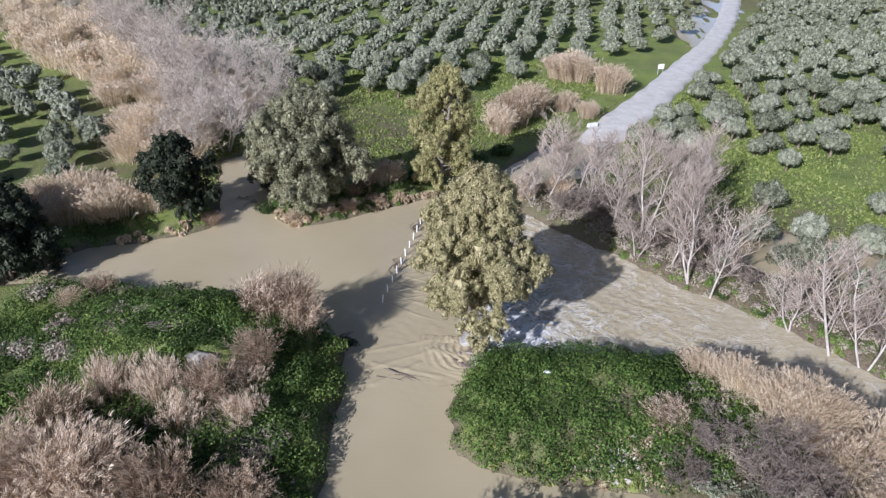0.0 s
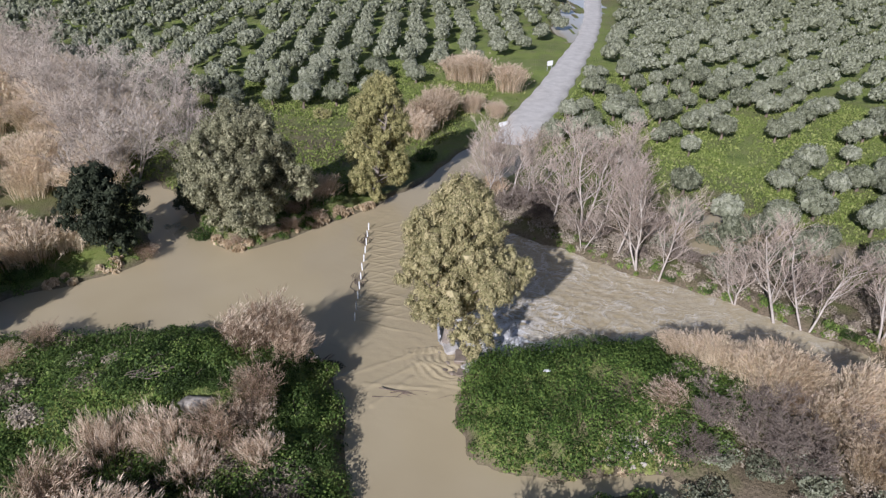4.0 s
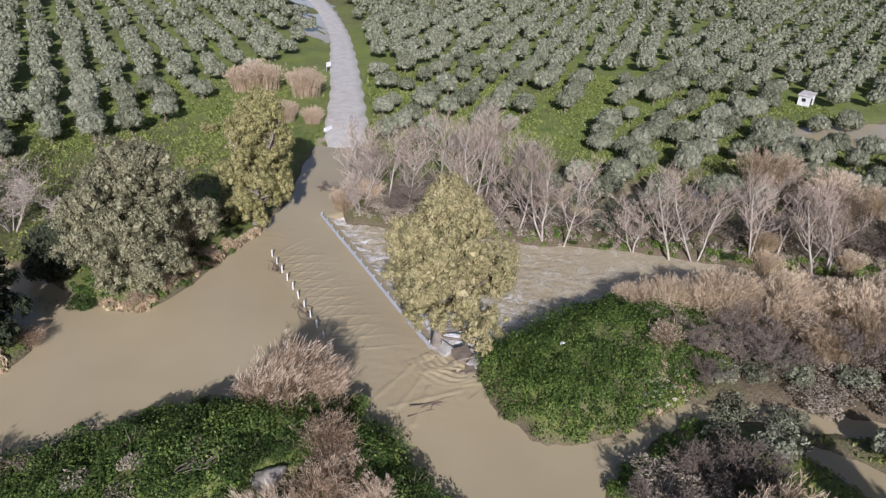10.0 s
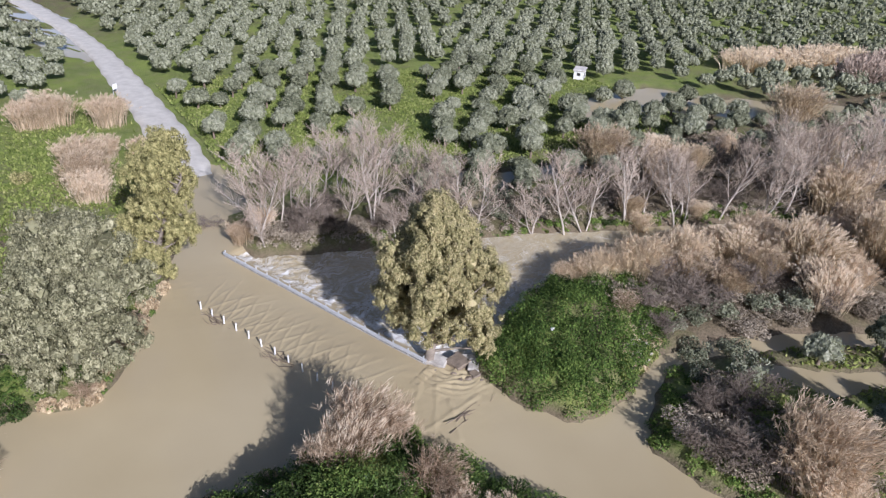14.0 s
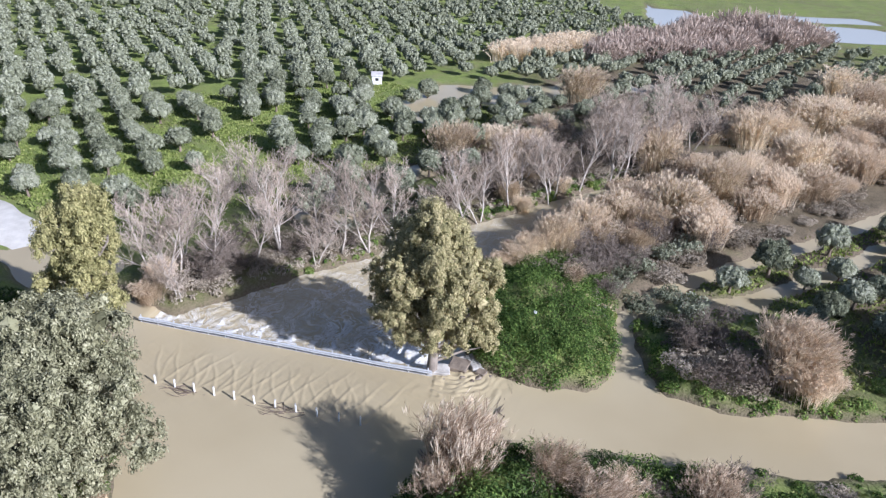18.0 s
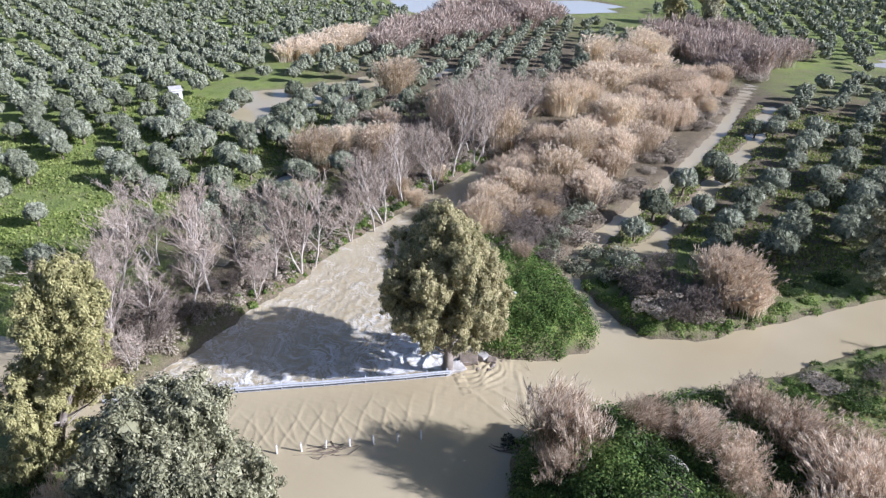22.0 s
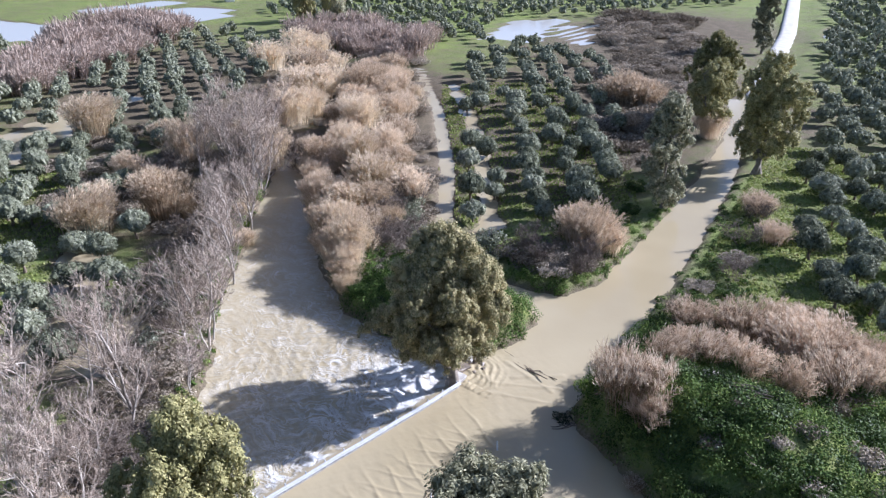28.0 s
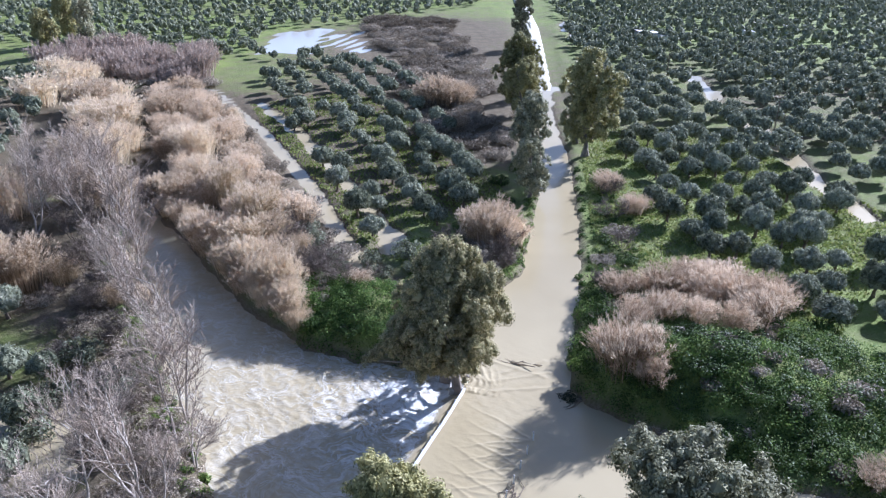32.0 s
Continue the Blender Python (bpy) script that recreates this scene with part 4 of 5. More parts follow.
zone.sort(key=lambda p: math.hypot(p[0] - 20, p[1] + 20))
scatter([brush], zone[:230])
wild = [reed_mesh(np.random.default_rng(52 + i), 120, 3.2, 3.4, BRUSH, 0.6, False, 2.4) for i in range(3)]
joined("brush_mass", wild, zone[230:], BRUSH, "far mass of low brown winter brush", "brush")
joined("tree_belt", wild, belt, BARE_WOOD, "far belt of leafless pinkish-grey trees", "trees")

# ---------- reeds ----------
tan = [reed_clump(np.random.default_rng(60 + i), 430, 3.0, 7.3, REED, "tall dry tan reeds with feathery plumes", 0.33) for i in range(3)]
pink = [reed_clump(np.random.default_rng(70 + i), 430, 3.0, 7.0, PINK_REED, "dense pinkish-brown dry reeds with feathery plumes", 0.33) for i in range(3)]
GREAT = [(63.3, 4.3, 1.05, 1.0), (61.3, -6.1, 0.98, 1.0), (107.6, -20.0, 1.3, 0.85), (81.6, -25.1, 1.15, 0.9), (26.3, -13.0, 0.66, 1.0), (44.0, -23.4, 0.78, 1.0), (39.5, -30.3, 0.96, 1.0), (33.6, -33.3, 0.8, 0.9),
         (57.5, -43.2, 0.85, 1.0), (51.6, -47.9, 0.82, 1.0), (67.2, -56.4, 1.14, 0.9), (89.2, -81.1, 1.4, 0.7), (74.8, -82.8, 0.53, 1.0), (113.8, -84.7, 1.4, 0.75), (94.9, -66.4, 1.4, 0.75), (93.2, -57.2, 1.03, 0.9), (143.1, -106.6, 1.26, 0.8),
         (75.0, -33.9, 0.97, 1.0), (65.9, -31.5, 0.93, 1.0), (40.4, -24.1, 0.69, 1.0), (130.4, -84.8, 1.5, 0.7), (80.0, -11.9, 0.65, 1.0), (49.5, -38.0, 0.9, 1.0), (56.5, -35.8, 0.85, 0.95)]
ISLET = [(24.0, -9.8, 0.5, 1.0), (28.6, -13.2, 0.65, 1.0), (33.4, -17.2, 0.72, 1.0), (30.0, -18.6, 0.6, 0.95), (36.6, -21.4, 0.75, 1.0), (29.4, -23.4, 0.5, 0.9), (34.6, -25.8, 0.65, 1.0)]


def apart(places, others, gap):
    """Places that keep clear of others."""
    return [p for p in places if all(math.hypot(p[0] - q[0], p[1] - q[1]) > gap * (p[2] + q[2]) for q in others)]


bed = apart(fill([(22, -8.5), (30, -13), (42, -22), (52, -31), (68, -49), (97, -86), (112, -106), (104, -112), (88, -94), (70, -74), (54, -54), (42, -39), (33, -27), (25, -16)], 5.0, 2.2, (0.4, 0.85), (0.75, 1.05)), GREAT + ISLET, 2.0)
bed2 = apart(fill([(76, -40), (86, -45), (104, -68), (150, -112), (142, -122), (98, -78), (82, -56)], 7.0, 2.6, (0.6, 1.2), (0.65, 0.95)), GREAT, 2.0)
tan_places = (GREAT[::2] + ISLET + bed2 + [(44, -8.2, 0.45, 0.7), (46, -6, 0.5, 0.8), (52, -14.5, 0.4, 0.8), (72, -2, 0.7, 0.8), (57, -9, 0.6, 0.8), (69, -9, 0.7, 0.9), (92, -27, 0.8, 0.8)]
              + fill([(148, 4), (160, 0), (178, -14), (186, -28), (176, -30), (160, -12), (148, -4)], 5.0, 1.2, (0.9, 1.2), (0.6, 0.7))
              + fill([(-64, 14), (-46, 16.5), (-40, 20.5), (-44, 27), (-58, 27)], 4.4, 1.2, (0.6, 0.85), (0.75, 0.95))
              + fill([(-44, 32), (-36, 50), (-48, 80), (-90, 125), (-130, 150), (-135, 130), (-85, 82), (-60, 55), (-52, 36)], 6.4, 2.8, (0.65, 1.1), (0.6, 0.95)))
pink_places = (GREAT[1::2] + bed + [(3.6, -35.6, 1.0, 0.95), (6.4, -37.4, 0.7, 0.9), (1.2, -36.8, 0.7, 0.85),
                     (20.5, 91.5, 1.0, 0.8), (26, 84, 0.95, 0.8), (17.0, 93, 0.9, 0.8), (6, 62, 0.9, 0.9), (9.5, 68, 0.9, 0.9), (4, 58, 0.7, 0.9), (16, 71, 0.6, 0.8), (20, 68, 0.5, 0.8),
                     (33.5, -110, 1.4, 0.8), (28.5, -111, 1.1, 0.8), (9, -98, 0.8, 0.8), (24, -92, 0.7, 0.8), (12, 34, 0.5, 0.8), (7.5, 33.0, 0.45, 0.8)])
edge = np.array([(20.5, -6.6), (24.4, -9.0), (28.8, -11.0), (36, -17.0), (42.8, -22.0), (50, -28.6), (57, -33.2), (63, -39.6)])
far_along = np.r_[0, np.cumsum(np.hypot(*np.diff(edge, axis=0).T))]
for k in np.arange(0.5, far_along[-1], 2.6):
    x, y = (np.interp(k, far_along, edge[:, c]) + R.uniform(-0.8, 0.8) for c in (0, 1))
    (pink_places if R.random() < 0.4 else tan_places).append((x, y, R.uniform(0.38, 0.6), R.uniform(0.8, 1.1)))
tan_places.sort(key=lambda p: math.hypot(p[0] - 5, p[1] + 5))
pink_places.sort(key=lambda p: math.hypot(p[0] - 5, p[1] + 5))
scatter(tan, tan_places[:80])
scatter(pink, pink_places[:80])
brown = [reed_clump(np.random.default_rng(85 + i), 380, 2.6, 6.2, BROWN_REED, "dense brown dry reeds on the bank mound", 0.36, True, 0.8) for i in range(2)]
scatter(brown, [(-21.4, -24.6, 0.85, 0.9), (-26.5, -24.2, 0.9, 1.0), (-30.2, -23.8, 0.8, 0.95), (-15.6, -24.3, 0.65, 0.8), (-24.0, -28, 0.8, 0.9), (-16.2, -53.8, 0.6, 0.8), (-11, -64, 0.7, 0.7), (-17.6, -13.4, 0.45, 0.75), (-33.5, -25.5, 0.8, 0.9), (-28.5, -28.5, 0.8, 0.9), (-18.6, -26.8, 0.55, 0.8)])
joined("reed_bed", [reed_mesh(np.random.default_rng(65 + i), 170, 3.0, 7.0, REED, 0.33, True, 2.2) for i in range(3)], tan_places[80:], REED, "far stand of dry tan reeds", "reeds")
joined("reed_bed", [reed_mesh(np.random.default_rng(75 + i), 170, 3.0, 6.8, PINK_REED, 0.33, True, 2.2) for i in range(3)], pink_places[80:], PINK_REED, "far stand of pinkish dry reeds", "reeds")
sparse = [reed_clump(np.random.default_rng(80 + i), 170, 1.5, 4.2, BROWN_REED, "loose stand of dry brown canes on the bank", 0.3, True, 0.55) for i in range(2)]
scatter(sparse, [(-16.5, -4.0, 1.2, 1.1), (-18.5, -4.8, 1.1, 1.0), (-15, -6, 0.9, 1.0), (-19.5, -3, 0.8, 0.9), (-17.5, -11.5, 0.9, 0.9), (-20, -15, 1.0, 0.9), (-24, -15.5, 0.9, 1.0), (-28, -15.5, 1.0, 1.0), (-31, -19, 1.1, 1.0),
                 (-21.5, -18, 0.8, 0.9), (-33, -23, 1.1, 1.0), (-17, -17, 0.8, 0.8), (-20.9, 1.6, 0.45, 0.6), (-25, 3.4, 0.35, 0.6), (-39, 3.4, 0.8, 0.6), (-41, 1, 0.7, 0.6), (16.5, -14.5, 0.7, 0.8), (-14.5, 30.5, 0.9, 1.0), (-12, 32.5, 0.9, 1.0),
                 (-16, 28.5, 0.6, 0.7), (-33, 20.8, 0.7, 0.5), (-29, 24, 0.6, 0.5), (-19, 24.0, 0.6, 0.45), (-22.5, 22.5, 0.6, 0.4), (-16, 25.8, 0.6, 0.45), (-13, 28, 0.6, 0.45)])

# ---------- brambles ----------
bramble = [shrub("bramble_bush", np.random.default_rng(140 + i), 2.0, 1.7, 3600, BRAMBLE, 0.2, "dark green bramble hummock on the bank mound", category="bush") for i in range(2)]
scatter(bramble, [(-19, -2.5, 0.9, 0.9), (-22.5, -0.5, 0.9, 0.8), (-26, 1.2, 1.0, 0.8), (-30, 2, 1.0, 0.8), (-34, 1.5, 1.1, 0.8), (-16, -8.5, 0.9, 0.9), (-14.5, -12, 0.9, 0.9), (-13, -16, 0.9, 0.9), (-24.5, -4.5, 1.1, 0.7), (-29, -3, 1.2, 0.8),
                  (-33.5, -4, 1.1, 0.8), (-18.5, -13, 1.0, 0.9), (-22, -14.5, 1.1, 0.9), (-13.5, -20, 0.8, 0.8), (-27.5, -9, 1.1, 0.7), (-38, 2, 1.0, 0.8), (-24, -18.5, 1.1, 0.8), (-20, -20, 1.0, 0.8), (3, -7, 0.6, 0.6), (14, -5.5, 0.8, 0.7), (19, -6.5, 0.8, 0.8),
                  (-27, 26, 0.9, 0.9), (-15, 31, 0.9, 0.9), (-11, 33, 0.9, 0.9), (-8, 36, 1.0, 0.9), (-24, 31, 1.0, 1.0), (0, 44, 1.0, 0.9), (4, 48, 1.0, 0.9), (-45, 17, 1.0, 0.9), (28, 9.5, 0.5, 0.6), (31.5, 6.5, 0.5, 0.6), (41.5, -4.5, 0.5, 0.6),
                  (-14.5, -31, 0.8, 0.7), (-16, -36, 0.9, 0.7), (-12, -42, 0.8, 0.6), (-11, -52, 0.8, 0.6), (4, -45, 0.8, 0.7), (5, -52, 0.9, 0.8), (8, -62, 1.0, 0.9), (6, -70, 1.0, 0.9), (-9.5, -66, 0.8, 0.6), (9, -40, 1.0, 0.8)])

# ---------- orchards ----------
FIELDS = [  # outline, turn of the rows in degrees, spacing along and across
    ([(60, 22), (44, 30), (40, 34), (60, 44), (96, 60), (150, 84), (300, 150), (420, 190), (520, 200), (520, 60), (180, 20), (146, 6), (120, 24), (88, 26)], 20.5, 5.4, 6.2),
    ([(24, 48), (30, 62), (40, 80), (54, 108), (66, 132), (90, 185), (140, 400), (520, 400), (520, 202), (420, 192), (300, 152), (150, 86), (96, 62), (60, 46), (40, 36)], 36.5, 6.0, 6.3),
    ([(-2, 76), (18, 102), (38, 112), (54, 140), (66, 160), (78, 195), (110, 400), (-250, 420), (-150, 170), (-70, 100), (-30, 66), (-14, 62)], 82, 5.8, 6.6),
    ([(-150, 140), (-62, 52), (-54, 30), (-68, 24), (-130, 30), (-200, 80)], 40, 5.8, 6.4),
    ([(12, -29), (22, -36), (76, -104), (92, -128), (90, -160), (60, -150), (34, -112), (22, -84), (10, -60), (8, -42)], -52, 5.2, 7.0),
    ([(-21, -40), (-19, -60), (-14, -80), (-4, -120), (8, -190), (30, -300), (60, -420), (-300, -420), (-260, -100), (-120, -30), (-46, -18), (-32, -33)], 23, 5.9, 6.4),
    ([(112, 27), (142, 10), (152, 2), (176, -18), (192, -44), (205, -50), (236, -52), (260, -40), (520, 0), (520, 50), (190, 24), (142, 10), (120, 26), (100, 30)], 35, 6.2, 6.8),
    ([(86, 22), (104, 22), (122, 16), (140, 6), (166, -28), (186, -58), (202, -95), (195, -112), (160, -118), (140, -108), (110, -56), (92, -26), (74, -8), (64, 4), (70, 8)], -30, 6.2, 6.8),
    ([(70, -152), (130, -150), (220, -150), (240, -190), (300, -200), (420, -420), (90, -430), (66, -300), (112, -222), (132, -212), (112, -160)], 60, 6.8, 7.2),
    ([(40, 12), (33, 22), (36, 32), (44, 30), (60, 22), (88, 26), (86, 12), (70, 4), (62, -5), (52, 3)], 20.5, 5.8, 6.6),
]


def rows(poly, turn, du, dv):
    p = np.asarray(poly, float)
    c, s = math.cos(radians(turn)), math.sin(radians(turn))
    span = np.abs(p - p.mean(0)).max() * 1.5
    u, v = np.meshgrid(np.arange(-span, span, du), np.arange(-span, span, dv))
    u, v = u.ravel() + R.normal(size=u.size) * 0.85, v.ravel() + R.normal(size=v.size) * 0.75
    x, y = p.mean(0)[0] + u * c - v * s, p.mean(0)[1] + u * s + v * c
    ok = (signed_distance(x, y, poly) > 0) & (signed_distance(x, y, RIVER) < -2.2) & (R.random(x.size) > 0.07)
    return np.stack([x[ok], y[ok]], 1)


lane = np.array([(22.5 + 4.15 * i, -34.2 - 5.4 * i) for i in range(12)]) + R.normal(size=(12, 2)) * 0.4
trees = np.concatenate([rows(*f) for f in FIELDS] + [lane])
trees = trees[np.hypot(trees[:, 0], trees[:, 1]) < 480]
clear = [(111, 27, 5), (106, 25.5, 4.5), (101, 23.5, 4), (42, 40, 6), (48, 36, 7), (55, 40, 6), (62, 42, 6), (70, 47, 4), (38, 46, 4), (52, 49, 3.5), (90, 63, 5), (-20, 62, 12), (0, 66, 12), (18, 80, 14), (106, 6, 7), (115, 29, 5), (112, 18, 5), (4, -34, 7), (12, -110, 6)]
for cx, cy, cr in clear:
    trees = trees[np.hypot(trees[:, 0] - cx, trees[:, 1] - cy) > cr]
trees = trees[np.argsort(np.minimum(np.hypot(trees[:, 0] - 20, trees[:, 1]), 1e9))]
for pool, left, gap in ((2, 0.4, 1.5), (4, 0.3, 1.5), (5, 0.4, 3.5), (6, 0.4, 3.5), (0, 0.15, 1.5)):
    wet = signed_distance(trees[:, 0], trees[:, 1], FLOODS[pool]) > -gap
    trees = trees[~wet | (R.random(len(trees)) < left)]
near, rest = trees[:300], trees[300:]
olives = [olive_tree(np.random.default_rng(90 + i)) for i in range(5)]
scatter(olives, [(x, y, R.uniform(0.78, 1.22) * (0.96 if x > 6 and y < -26 else 0.98), R.uniform(0.88, 1.1)) for x, y in near])
for lo, hi, n, size, lobes in ((0, 700, 320, 0.4, 22), (700, 2400, 64, 0.7, 9), (2400, 100000, 8, 1.3, 3)):
    some = rest[lo:hi]
    if not len(some):
        continue
    kinds = []
    for k in range(4):
        g = np.random.default_rng(100 + k)
        p, d, hearts = olive_points(g, n, 2.25, 4.3, lobes)
        v, f = leaves(p, size, g, 0.4, 0.6, d, 0.35)
        cv, cf = cores(hearts, g)
        kinds.append((np.concatenate([v, cv[cf[:, [0, 1, 2, 2]]].reshape(-1, 3) + [[0, 0, 0], [0, 0, 0], [0, 0, 0], [0.01, 0.01, 0.01]] * len(cf)])))
    V = []
    zz = ground_height(some[:, 0], some[:, 1])
    for i, ((x, y), z) in enumerate(zip(some, zz)):
        a, s = R.uniform(0, 6.28), R.uniform(0.85, 1.2) * (0.96 if x > 6 and -170 < y < -26 else 1.03)
        c, d = math.cos(a) * s, math.sin(a) * s
        V.append(kinds[i % 4] @ np.array([[c, d, 0], [-d, c, 0], [0, 0, s * R.uniform(0.9, 1.1)]]) + [x, y, z])
    V = np.concatenate(V)
    tagged(new("olive_grove", mesh_from("olive_grove", V, np.arange(len(V)).reshape(-1, 4), OLIVE)), "distant rows of grey-green olive trees", "olive grove", kind="stuff")


# ---------- low cover ----------
def cover(name, poly, n, size, material, label, tall=0.5, droop=-0.5, land=0.1, category="herbs", per=70):
    """Low plants as a crowd of leafy hummocks of many sizes."""
    p = np.asarray(poly, float)
    m = max(40, n // per)
    x, y = R.uniform(p[:, 0].min(), p[:, 0].max(), m * 14), R.uniform(p[:, 1].min(), p[:, 1].max(), m * 14)
    ok = (signed_distance(x, y, poly) + 0.8 * wobble(x, y, 1.5) > 0) & (depth_at(x, y) < -land)
    ok &= np.hypot(x + 22.2, y + 12.2) > 1.9
    x, y = x[ok][:m], y[ok][:m]
    z = ground_height(x, y)
    r = tall * (0.36 + 0.75 * R.random(len(x)) ** 2.0)
    r = np.minimum(r, 0.48 - 0.8 * depth_at(x, y))
    k = R.choice(len(x), n, p=r ** 2 / (r ** 2).sum())
    d = unit(R.normal(size=(n, 3)) + [0, 0, 0.5])
    d[:, 2] = np.abs(d[:, 2])
    q = np.stack([x[k], y[k], z[k] - 0.15], 1) + d * (r[k] * R.uniform(0.75, 1.1, n))[:, None] * [1.15, 1.15, 1.15]
    v, f = leaves(q, size, R, droop, 0.6, d + [0, 0, 0.1] if droop > -1 else None, 0.35)
    return tagged(new(name, mesh_from(name, v, f, material)), label, category, kind="stuff")


def tufts(name, poly, n, size, material, label):
    """Single grass tufts strewn over a meadow, thicker in some patches."""
    p = np.asarray(poly, float)
    x, y = R.uniform(p[:, 0].min(), p[:, 0].max(), n * 3), R.uniform(p[:, 1].min(), p[:, 1].max(), n * 3)
    ok = (signed_distance(x, y, poly) > 0) & (wobble(x, y, 0.35, 5.0) + 0.6 * wobble(x, y, 1.7, 2.0) > R.uniform(-1.0, 0.6, n * 3)) & (near_line(x, y, ROAD) > 4.6) & (near_line(x, y, TRACK) > 4.6)
    x, y = x[ok][:n], y[ok][:n]
    deep = depth_at(x, y)
    x, y, deep = x[deep < -0.2], y[deep < -0.2], deep[deep < -0.2]
    z = ground_height(x, y, deep) + 0.1
    v, f = leaves(np.stack([x, y, z], 1), size, R, -1.5, 0.5)
    return tagged(new(name, mesh_from(name, v, f, material)), label, "grass", kind="stuff")


tufts("meadow_grass", [(14, 58), (24, 48), (44, 20), (70, 0), (95, -8), (120, 30), (80, 90), (40, 100)], 42000, 0.5, GRASS, "tufted green meadow grass under the olive trees")
tufts("meadow_grass", [(-40, 30), (-10, 34), (12, 60), (32, 100), (0, 110), (-50, 80)], 26000, 0.5, GRASS, "tufted green meadow grass beside the road")
tufts("meadow_grass", [(-12, -30), (-8, -60), (-2, -100), (-30, -110), (-60, -60), (-40, -20)], 30000, 0.5, GRASS, "tufted green orchard grass")
tufts("meadow_grass", [(6, -24), (26, -30), (80, -100), (60, -120), (20, -84), (2, -50)], 26000, 0.5, GRASS, "patchy grass in the flooded orchard")
ISLAND = [(0.2, -6), (4.8, -3), (9, -3.6), (13, -3), (19, -3.6), (26, -8), (26, -13), (20, -19), (14, -19.8), (5.7, -19.4), (1.5, -18.2), (-1, -15.8), (-1, -10)]
BANK = [(-10, -3), (-10.4, -12), (-10, -22), (-13, -30), (-34, -30), (-48, -12), (-47, 6), (-38, 6.2), (-26, 4.8), (-18.7, 0.6), (-13, -1)]
cover("green_herbs", ISLAND, 70000, 0.2, HERB, "dense bright green nettles and herbs covering the islet", 1.25, per=110)
cover("green_herbs", BANK, 60000, 0.21, HERB, "dense green herbs on the bank mound", 1.5, per=120)
cover("dark_brambles", BANK, 80000, 0.22, BRAMBLE, "dark green brambles sprawling over the bank mound", 1.5, per=130)
cover("green_herbs", [(13, 20.5), (24, 10), (36, -1.5), (48, -13), (62, -28), (65, -25), (50, -9), (38, 3), (26, 14), (16, 22)], 16000, 0.22, HERB, "strip of green herbs along the river bank", 0.6)
cover("green_herbs", [(-2.4, -24), (0.5, -22), (6, -21), (14, -22), (12, -25), (2, -28), (1.5, -44), (3.5, -60), (-1, -60), (-2.6, -30)], 14000, 0.22, HERB, "strip of green herbs along the flooded track", 0.7)
cover("green_herbs", [(-26, 23), (-22, 20.6), (-16, 24), (-10, 28), (-10, 32), (-22, 31), (-28, 30)], 14000, 0.22, HERB, "green herbs under the bank trees", 0.6)
cover("green_herbs", [(-62, 9), (-48, 10), (-37, 17), (-31, 20), (-33, 25), (-50, 20), (-62, 16)], 14000, 0.22, HERB, "green herbs along the pool's bank", 0.7)
cover("green_herbs", [(-10, -22), (-8, -46), (-4, -78), (-8, -80), (-16, -60), (-19, -34), (-14, -24)], 16000, 0.22, HERB, "green weeds beside the flooded track", 0.6)
cover("sedge_fringe", [(-33, 20), (-25.5, 23), (-22.7, 20.8), (-14.5, 25.6), (-5, 31.6), (-6, 33), (-15, 27.6), (-22, 22.8), (-26, 25), (-33, 21.6)], 5000, 0.55, REED, "fringe of dry yellow sedge along the water's edge", 0.5, -2.2, 0.0, "sedge")
cover("sedge_fringe", [(-62, 9), (-48, 9.6), (-37, 16.6), (-31.5, 19.6), (-32, 21), (-37, 18.6), (-48, 12.4), (-62, 11)], 4000, 0.55, REED, "fringe of dry yellow sedge along the pool's bank", 0.5, -2.2, 0.0, "sedge")
cover("sedge_fringe", [(14, 19.4), (24, 11), (36, -0.6), (48, -12.2), (56, -21), (57, -20), (49, -10.6), (37, 1), (25, 12.6), (15, 21)], 3000, 0.5, GRASS, "mixed green and tan grass along the river bank", 0.45, -2.0, 0.0, "grass")
cover("sedge_fringe", [(1.5, -18.2), (5.7, -19.4), (14.5, -20), (18, -20.4), (18, -18), (14, -17), (6, -17.4), (2, -16.4)], 3500, 0.4, GRASS, "dead brown stalks at the islet's foot", 0.5, -1.5, 0.0, "weeds")
cover("dry_grass", [(9.5, -18.8), (16, -19.4), (18.5, -15), (15.5, -12.5), (12.5, -14), (10, -16.5)], 9000, 0.24, REED, "patch of dry tan grass on the islet's flank", 0.55, -0.6, 0.0, "grass")
cover("dry_grass", [(-14, -17), (-11.5, -22), (-16, -26), (-22, -20), (-19, -15)], 9000, 0.24, BRUSH, "dry brown stalks among the bank's herbs", 0.6, -0.6, 0.1, "grass")
cover("brown_fringe", [(6.8, 30), (12.5, 23.6), (18.3, 18.4), (24, 12.2), (33.6, 4.2), (42.6, -6.4), (48.2, -11), (54, -18), (67, -33), (71, -29), (57, -13), (46, -3), (36, 8), (27, 17), (14, 29), (9, 34)], 30000, 0.22, BRUSH, "tangle of low brown brush along the river bank", 0.75, -0.8, 0.05, "brush")
cover("dead_stalks", [(20, -7), (28, -11), (42, -22), (52, -31), (68, -49), (80, -64), (70, -74), (50, -50), (38, -37), (26, -24), (18, -18)], 42000, 0.26, BRUSH, "matted brown dead stalks under the reed beds", 0.8, -1.0, 0.1, "stalks")
cover("dead_stalks", [(0, -26), (8, -24), (12, -30), (9, -40), (4, -42), (0, -36)], 12000, 0.24, BRUSH, "matted brown dead stalks round the reeds", 0.7, -1.0, 0.2, "stalks")
